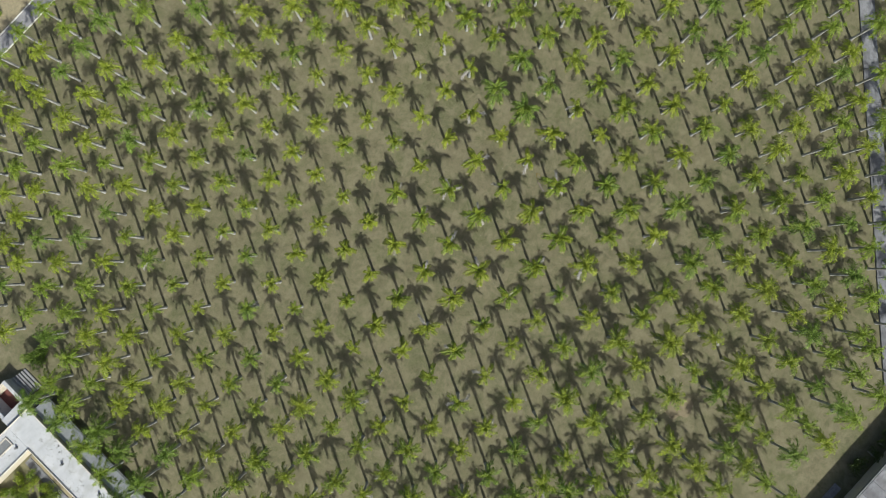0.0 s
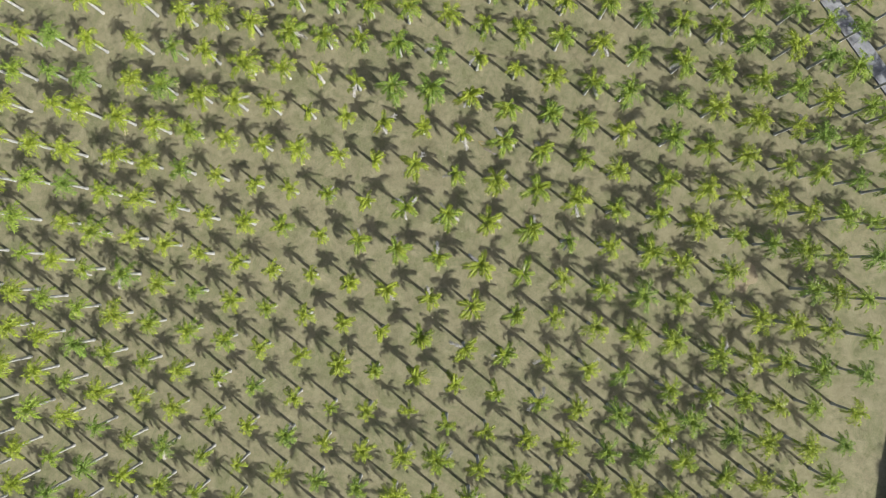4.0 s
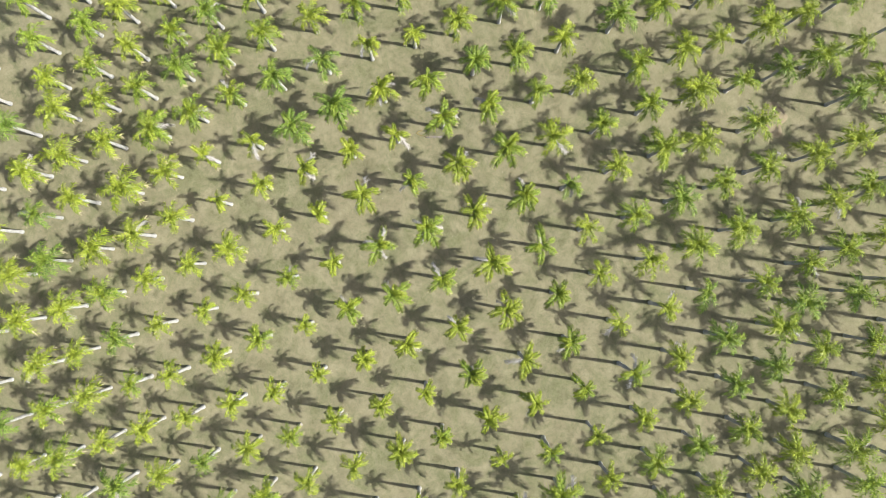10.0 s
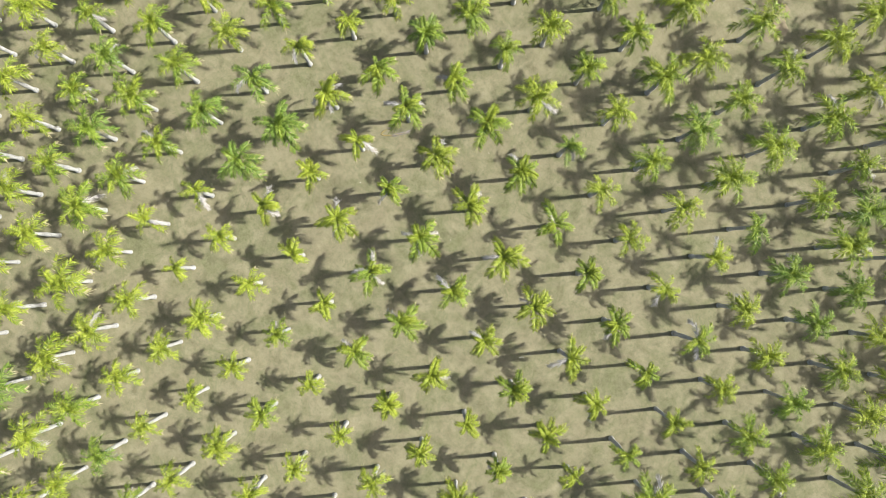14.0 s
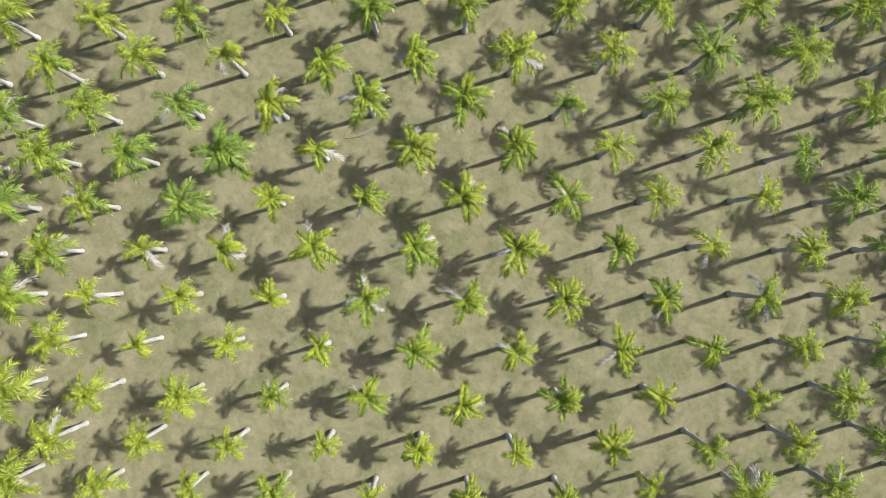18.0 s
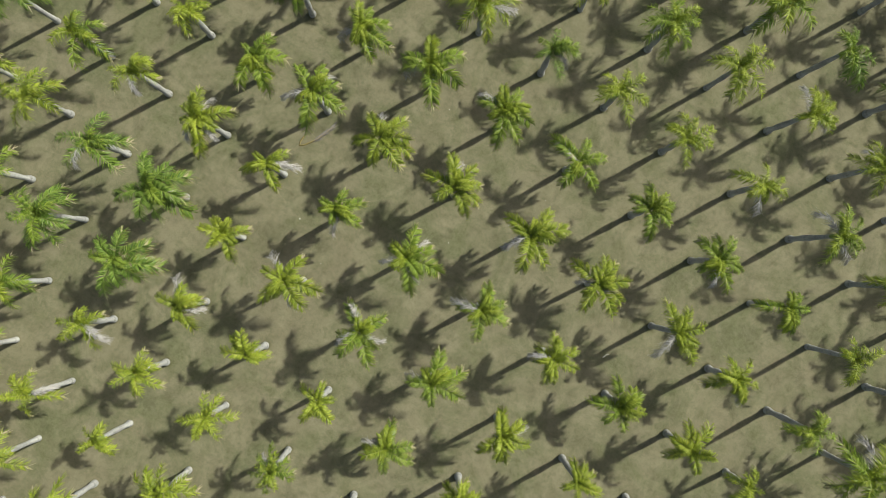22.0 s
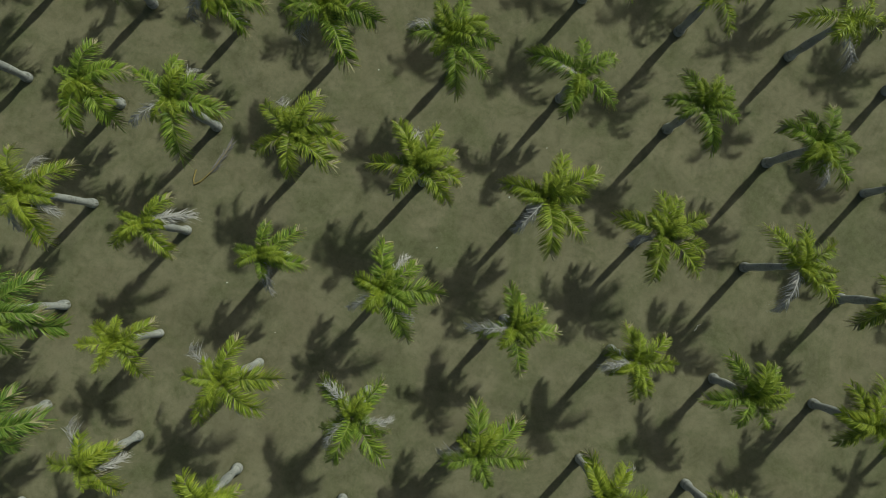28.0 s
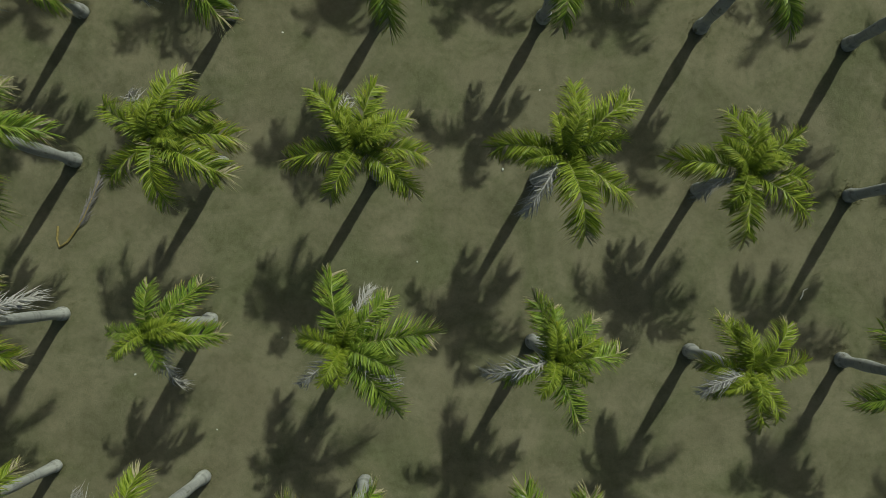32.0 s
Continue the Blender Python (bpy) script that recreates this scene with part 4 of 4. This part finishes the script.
plant_row(-1,-10,
          [7,-27,-57,-57,-5,7,-35,-17,-6,-16,-20,34,31,35,-3,-65,-148,3],
          [-9,11,24,29,5,-7,64,69,67,106,68,88,41,8,-26,-44,-73,26],
          [49,42,51,48,55,45,51,50,50,46,49,47,58,49,50,49,49,51],
          [20,17,21,21,22,22,19,25,19,20,21,20,22,17,21,20,16,23],
          [1,2,2,1,2,2,2,1,3,1,1,1,2,1,2,2,1,2],
          [0,0,0,0,0,0,-1,-1,0,1,-1,-3,11,2,4,1,0,0],
          [0,0,0,0,0,0,2,2,2,-4,2,5,4,-3,-6,-2,0,0])
plant_row(0,-10,
          [-4,-20,-8,-22,-11,-50,-94,-75,-45,6,50,58,49,34,3,-93,3,-90,5],
          [-12,1,-13,2,-4,34,45,63,81,97,85,45,20,-12,-24,-69,37,-69,26],
          [49,49,48,53,47,51,44,53,51,45,47,48,51,51,48,49,45,49,58],
          [24,19,21,21,21,19,22,24,20,20,19,22,19,19,18,21,22,25,21],
          [3,1,1,2,1,3,2,2,2,2,2,2,2,1,1,2,2,1,1],
          [0,0,0,0,0,2,4,-3,-2,7,-8,2,3,5,1,0,0,0,0],
          [0,0,0,0,0,10,-6,4,3,-8,1,3,7,-7,-5,0,0,0,0])
plant_row(1,-10,
          [10,-17,2,7,-48,-74,-86,-75,-41,5,55,77,54,37,0,-33,-24,-104,-89],
          [-5,-29,16,-2,17,10,22,32,18,28,17,17,-14,-32,-64,-37,-27,-43,-16],
          [49,53,46,49,47,41,55,53,53,52,43,51,43,55,49,49,49,49,49],
          [20,24,20,24,17,22,21,24,20,23,22,22,16,18,25,17,23,18,20],
          [3,1,1,2,1,2,2,1,1,1,1,1,1,2,2,2,2,1,1],
          [0,0,0,0,5,12,-4,-10,-1,2,-15,3,-3,8,0,0,0,0,0],
          [0,0,0,0,7,2,4,-13,1,2,2,7,5,0,0,0,0,0,0])
plant_row(2,-11,
          [12,-1,-1,9,-46,-68,-69,-94,-90,-55,16,52,65,56,28,43,44,-31,21,-56],
          [3,11,19,6,13,12,-3,-13,-11,-16,-36,-45,-51,-44,-38,-19,-21,-40,15,9],
          [58,49,45,51,46,55,55,48,49,51,49,47,41,43,34,49,49,49,47,49],
          [23,21,19,20,22,17,24,17,17,23,18,20,18,21,23,21,23,22,25,20],
          [2,2,1,3,2,1,1,1,2,2,2,1,2,1,1,1,1,1,2,2],
          [0,0,0,0,4,-4,-4,1,3,-2,-3,-4,-8,-1,-13,0,0,0,0,0],
          [0,0,0,0,3,4,-1,5,8,-1,7,2,-1,5,10,0,0,0,0,0])
plant_row(3,-10,
          [8,-70,-10,-56,-74,-67,-87,-82,-33,3,39,60,57,71,69,42,-24,-48,-142],
          [-3,-10,16,15,4,-21,-36,-50,-42,-90,-98,-82,-63,-54,-7,0,20,-5,-3],
          [47,49,43,49,51,55,43,55,54,47,49,50,49,49,49,49,49,49,49],
          [20,21,20,21,21,28,17,25,21,18,20,18,17,20,22,22,20,23,21],
          [2,1,1,1,3,3,1,1,2,2,1,1,2,1,1,3,2,1,1],
          [0,0,5,-2,-4,-9,1,-11,-1,-2,-3,5,1,0,0,0,0,0,0],
          [0,0,9,9,6,4,11,7,-1,6,-1,5,3,0,0,0,0,0,0])
plant_row(4,-10,
          [-28,-9,34,-22,-58,-20,-51,-47,-18,-2,41,55,75,135,69,37,-16,-77,-135],
          [2,2,13,-13,-39,-16,-44,-73,-84,-85,-80,-70,-18,-22,-19,-16,18,-32,16],
          [56,49,50,53,53,50,49,46,42,43,48,48,49,49,49,49,49,49,49],
          [24,25,21,21,23,24,18,19,17,20,19,19,23,15,19,22,22,22,21],
          [1,1,2,2,3,3,1,1,1,2,1,1,1,2,1,3,2,1,1],
          [0,0,-4,-5,-5,-2,-2,4,-4,-5,1,0,0,0,0,0,0,0,0],
          [0,0,9,2,-2,-2,2,7,13,6,3,4,0,0,0,0,0,0,0])
plant_row(5,-9,
          [113,61,-7,-31,-8,-47,-45,-21,20,36,45,60,90,62,50,-17,-58],
          [62,7,-3,-29,3,-45,-62,-78,-81,-100,-72,-34,-3,-11,-13,-6,-3],
          [43,50,50,50,42,45,39,46,45,46,49,49,49,49,49,49,49],
          [20,22,25,21,19,20,20,19,17,17,21,22,21,22,23,24,23],
          [2,3,2,2,1,1,1,2,1,1,1,1,1,3,1,2,1],
          [2,-2,-5,-1,-3,-3,-4,7,2,2,0,0,0,0,0,0,0],
          [8,3,7,0,7,7,12,4,7,7,0,0,0,0,0,0,0])
plant_row(6,-9,
          [164,98,20,16,-8,-20,-7,15,3,63,50,55,44,34,31,-36,-76],
          [70,52,6,12,-6,-30,-71,-66,-68,-87,-65,-46,-31,-10,-39,22,26],
          [46,40,49,50,48,45,48,48,49,49,49,49,49,49,49,49,49],
          [18,20,24,24,21,18,21,20,21,19,19,21,19,19,17,23,21],
          [1,2,3,2,1,1,1,1,2,1,2,1,3,1,1,1,2],
          [0,3,-3,2,2,5,3,-3,-3,0,0,0,0,0,0,0,0],
          [0,11,5,-4,0,3,0,2,0,0,0,0,0,0,0,0,0])
plant_row(7,-9,
          [205,140,86,50,23,12,16,28,32,43,30,26,13,-4,12,-26],
          [119,94,42,53,41,-1,-19,-45,-58,-39,-24,-9,5,22,-12,5],
          [45,51,49,48,48,53,45,42,49,49,49,49,49,49,49,49],
          [22,20,21,25,22,19,19,19,23,22,23,23,17,20,19,20],
          [1,1,2,2,1,1,1,1,1,1,1,2,2,2,2,2],
          [0,0,0,-1,4,2,7,4,0,0,0,0,0,0,0,0],
          [0,0,0,2,-1,-6,3,8,0,0,0,0,0,0,0,0])
plant_row(8,-8,
          [200,81,6,52,46,25,21,60,21,18,7,11,-11,-8,-51],
          [141,107,40,64,40,-25,-22,-54,-32,-14,17,-3,28,1,38],
          [48,49,49,51,49,41,49,52,49,49,49,49,49,49,49],
          [20,21,22,27,22,20,21,21,21,19,25,22,24,24,22],
          [2,1,1,1,1,1,1,1,1,3,2,1,1,3,2],
          [0,0,0,0,-1,5,0,0,0,0,0,0,0,0,0],
          [0,0,0,-2,1,6,0,0,0,0,0,0,0,0,0])
plant_row(9,-7,
          [38,8,-6,35,28,22,16,-6,-1,8,-11,-49,-40],
          [151,66,60,50,22,17,24,15,17,10,44,69,52],
          [52,49,58,42,49,49,49,49,49,49,49,49,52],
          [24,25,19,25,22,24,20,25,24,22,21,23,19],
          [1,1,1,1,2,3,2,1,1,2,2,1,2],
          [0,0,0,-2,0,0,0,0,0,0,0,0,0],
          [0,0,0,7,0,0,0,0,0,0,0,0,0])
plant_row(10,-6,
          [43,20,11,43,29,-10,-10,-35,-10,-23],
          [147,110,66,80,65,51,54,48,46,70],
          [49,49,49,49,49,49,49,49,49,49],
          [21,20,23,23,19,23,19,24,23,22],
          [1,3,3,1,1,1,1,3,1,2],
          [0,0,0,0,0,0,0,0,0,0],
          [0,0,0,0,0,0,0,0,0,0])
plant_row(11,-4,
          [22,19,34,-14,12,-8],
          [140,89,149,96,59,52],
          [44,49,49,49,49,49],
          [22,22,23,21,23,16],
          [1,1,1,2,2,2],
          [0,0,0,0,0,0],
          [0,0,0,0,0,0])


# ---------------------------------------------------------------- small things on the ground
def fallen_frond():
    """A withered leaf lying on the lawn, its bare stalk bent back in a hook."""
    rnd = random.Random(61)
    top = new("fallen_frond")
    tagged(top, "grey withered palm frond with hooked yellow stalk", "palm frond")
    path = [Vector(p) for p in ((-22.90, -7.58, 0.10), (-22.93, -8.10, 0.05), (-22.82, -8.36, 0.05), (-22.55, -8.16, 0.06), (-22.25, -7.72, 0.08), (-21.98, -7.28, 0.12), (-21.72, -6.60, 0.14), (-21.48, -5.83, 0.08))]
    verts, faces = [], []
    for i, p in enumerate(path):
        w = 0.045 if i < 4 else 0.03 - 0.005 * (i - 4)
        d = (path[min(i + 1, len(path) - 1)] - path[max(i - 1, 0)]).normalized()
        side = Vector((-d.y, d.x, 0))
        for q in (side * w, Vector((0, 0, w)), side * -w, Vector((0, 0, -w))):
            verts.append(tuple(p + q))
    for i in range(len(path) - 1):
        for k in range(4):
            j = (k + 1) % 4
            faces.append((4 * i + k, 4 * i + j, 4 * i + 4 + j, 4 * i + 4 + k))
    child("stalk", mesh_of("stalk", verts, faces, HUSK), top, None, "dry yellow-brown stalk")
    verts, faces = [], []
    for k in range(90):
        f = rnd.uniform(4.2, 6.98)
        i = int(f)
        p = path[i].lerp(path[i + 1], f - i)
        d = (path[i + 1] - path[i]).normalized()
        side = Vector((-d.y, d.x, 0)) * rnd.choice((-1, 1))
        go = (d * 1.5 + side * rnd.uniform(0.1, 0.75) + Vector((0, 0, rnd.uniform(-0.12, 0.1)))).normalized()
        l = rnd.uniform(0.35, 0.7)
        wide = Vector((-go.y, go.x, 0.4)) * 0.012
        mid, tip = p + go * l * 0.55, p + go * l
        mid.z, tip.z = max(0.035, mid.z), max(0.03, tip.z - 0.08)
        n0 = len(verts)
        verts += [tuple(p + wide), tuple(p - wide), tuple(mid - wide), tuple(mid + wide), tuple(tip)]
        faces += [(n0, n0 + 1, n0 + 2, n0 + 3), (n0 + 3, n0 + 2, n0 + 4)]
    child("leaf_blade", mesh_of("leaf_blade", verts, faces, FALLEN), top, None, "shrivelled grey leaflets")


def scrap(x, y, size, turn, seed):
    """A crumpled bit of white litter."""
    rnd = random.Random(seed)
    bm = bmesh.new()
    bmesh.ops.create_icosphere(bm, subdivisions=2, radius=size)
    for v in bm.verts:
        v.co *= rnd.uniform(0.65, 1.15)
        v.co.z = max(v.co.z * 0.45, -0.012)
        v.co.x *= 1.5
    ob = new("litter_scrap", from_bm("litter_scrap", bm, PAPER))
    ob.matrix_basis = pose(x, y, 0.03, 0, 0, turn)
    tagged(ob, "crumpled white scrap of litter on the lawn", "litter", "litter scraps")


def twig(x, y, turn):
    bm = bmesh.new()
    at = Vector((-0.2, 0, 0.05))
    for k, bend in enumerate((10, 35, -20)):
        step = Vector((0.17 * math.cos(radians(bend)), 0.17 * math.sin(radians(bend)), 0))
        m = Matrix.Translation(at + step / 2) @ step.to_track_quat("Z", "Y").to_matrix().to_4x4()
        bmesh.ops.create_cone(bm, cap_ends=True, segments=6, radius1=0.02 - 0.004 * k, radius2=0.017 - 0.004 * k, depth=0.18, matrix=m)
        at = at + step
    ob = new("twig", from_bm("twig", bm, PAPER))
    ob.matrix_basis = pose(x, y, 0.0, 0, 0, turn)
    tagged(ob, "short bleached crooked twig lying on worn grass", "twig")


fallen_frond()
for k, (x, y, size) in enumerate(((-15.0, 0.0, 0.045), (-5.36, -1.75, 0.04), (-6.6, -4.75, 0.06), (-9.6, -8.3, 0.045), (-16.64, -14.77, 0.035), (-19.76, -12.9, 0.06), (-14.43, -11.32, 0.03))):
    scrap(x, y, size * 0.62, 40 * k, 700 + k)
twig(4.6, -8.9, 50)


def lawn_tufts():
    """Short grass under the end of the flight: thin, patchy, thicker round the trunks."""
    rnd = random.Random(90)
    verts, faces = [], []
    def tuft(x, y, tall, blades):
        for b in range(blades):
            a = rnd.uniform(0, 6.283)
            l = tall * rnd.uniform(0.6, 1.3)
            dx, dy = math.cos(a), math.sin(a)
            w = 0.007 + 0.004 * rnd.random()
            bx, by = x + rnd.uniform(-0.04, 0.04), y + rnd.uniform(-0.04, 0.04)
            n0 = len(verts)
            verts.extend(((bx - dy * w, by + dx * w, -0.03), (bx + dy * w, by - dx * w, -0.03), (bx + dx * l * 0.9, by + dy * l * 0.9, l * rnd.uniform(0.35, 0.9))))
            faces.append((n0, n0 + 1, n0 + 2))
    for k in range(60000):
        x, y = rnd.uniform(-31, 14), rnd.uniform(-25, 7)
        thick = noise.noise((x * 0.22, y * 0.22, 5.0)) + 0.6 * noise.noise((x * 0.9, y * 0.9, 9.0))
        if rnd.random() < 0.42 + 0.75 * thick:
            tuft(x, y, 0.035, 3)
    for x, y in BASES:
        if -34 < x < 16 and -28 < y < 12:
            for k in range(190):
                a, r = rnd.uniform(0, 6.283), 0.2 + abs(rnd.gauss(0, 0.2))
                tuft(x + r * math.cos(a), y + r * math.sin(a), 0.07, 3)
    me = bpy.data.meshes.new("lawn_grass")
    me.from_pydata(verts, [], faces)
    me.materials.append(GRASS)
    me.update()
    tagged(new("lawn_grass", me), "thin patchy olive grass worn down to soil", "grass", kind="stuff")


lawn_tufts()
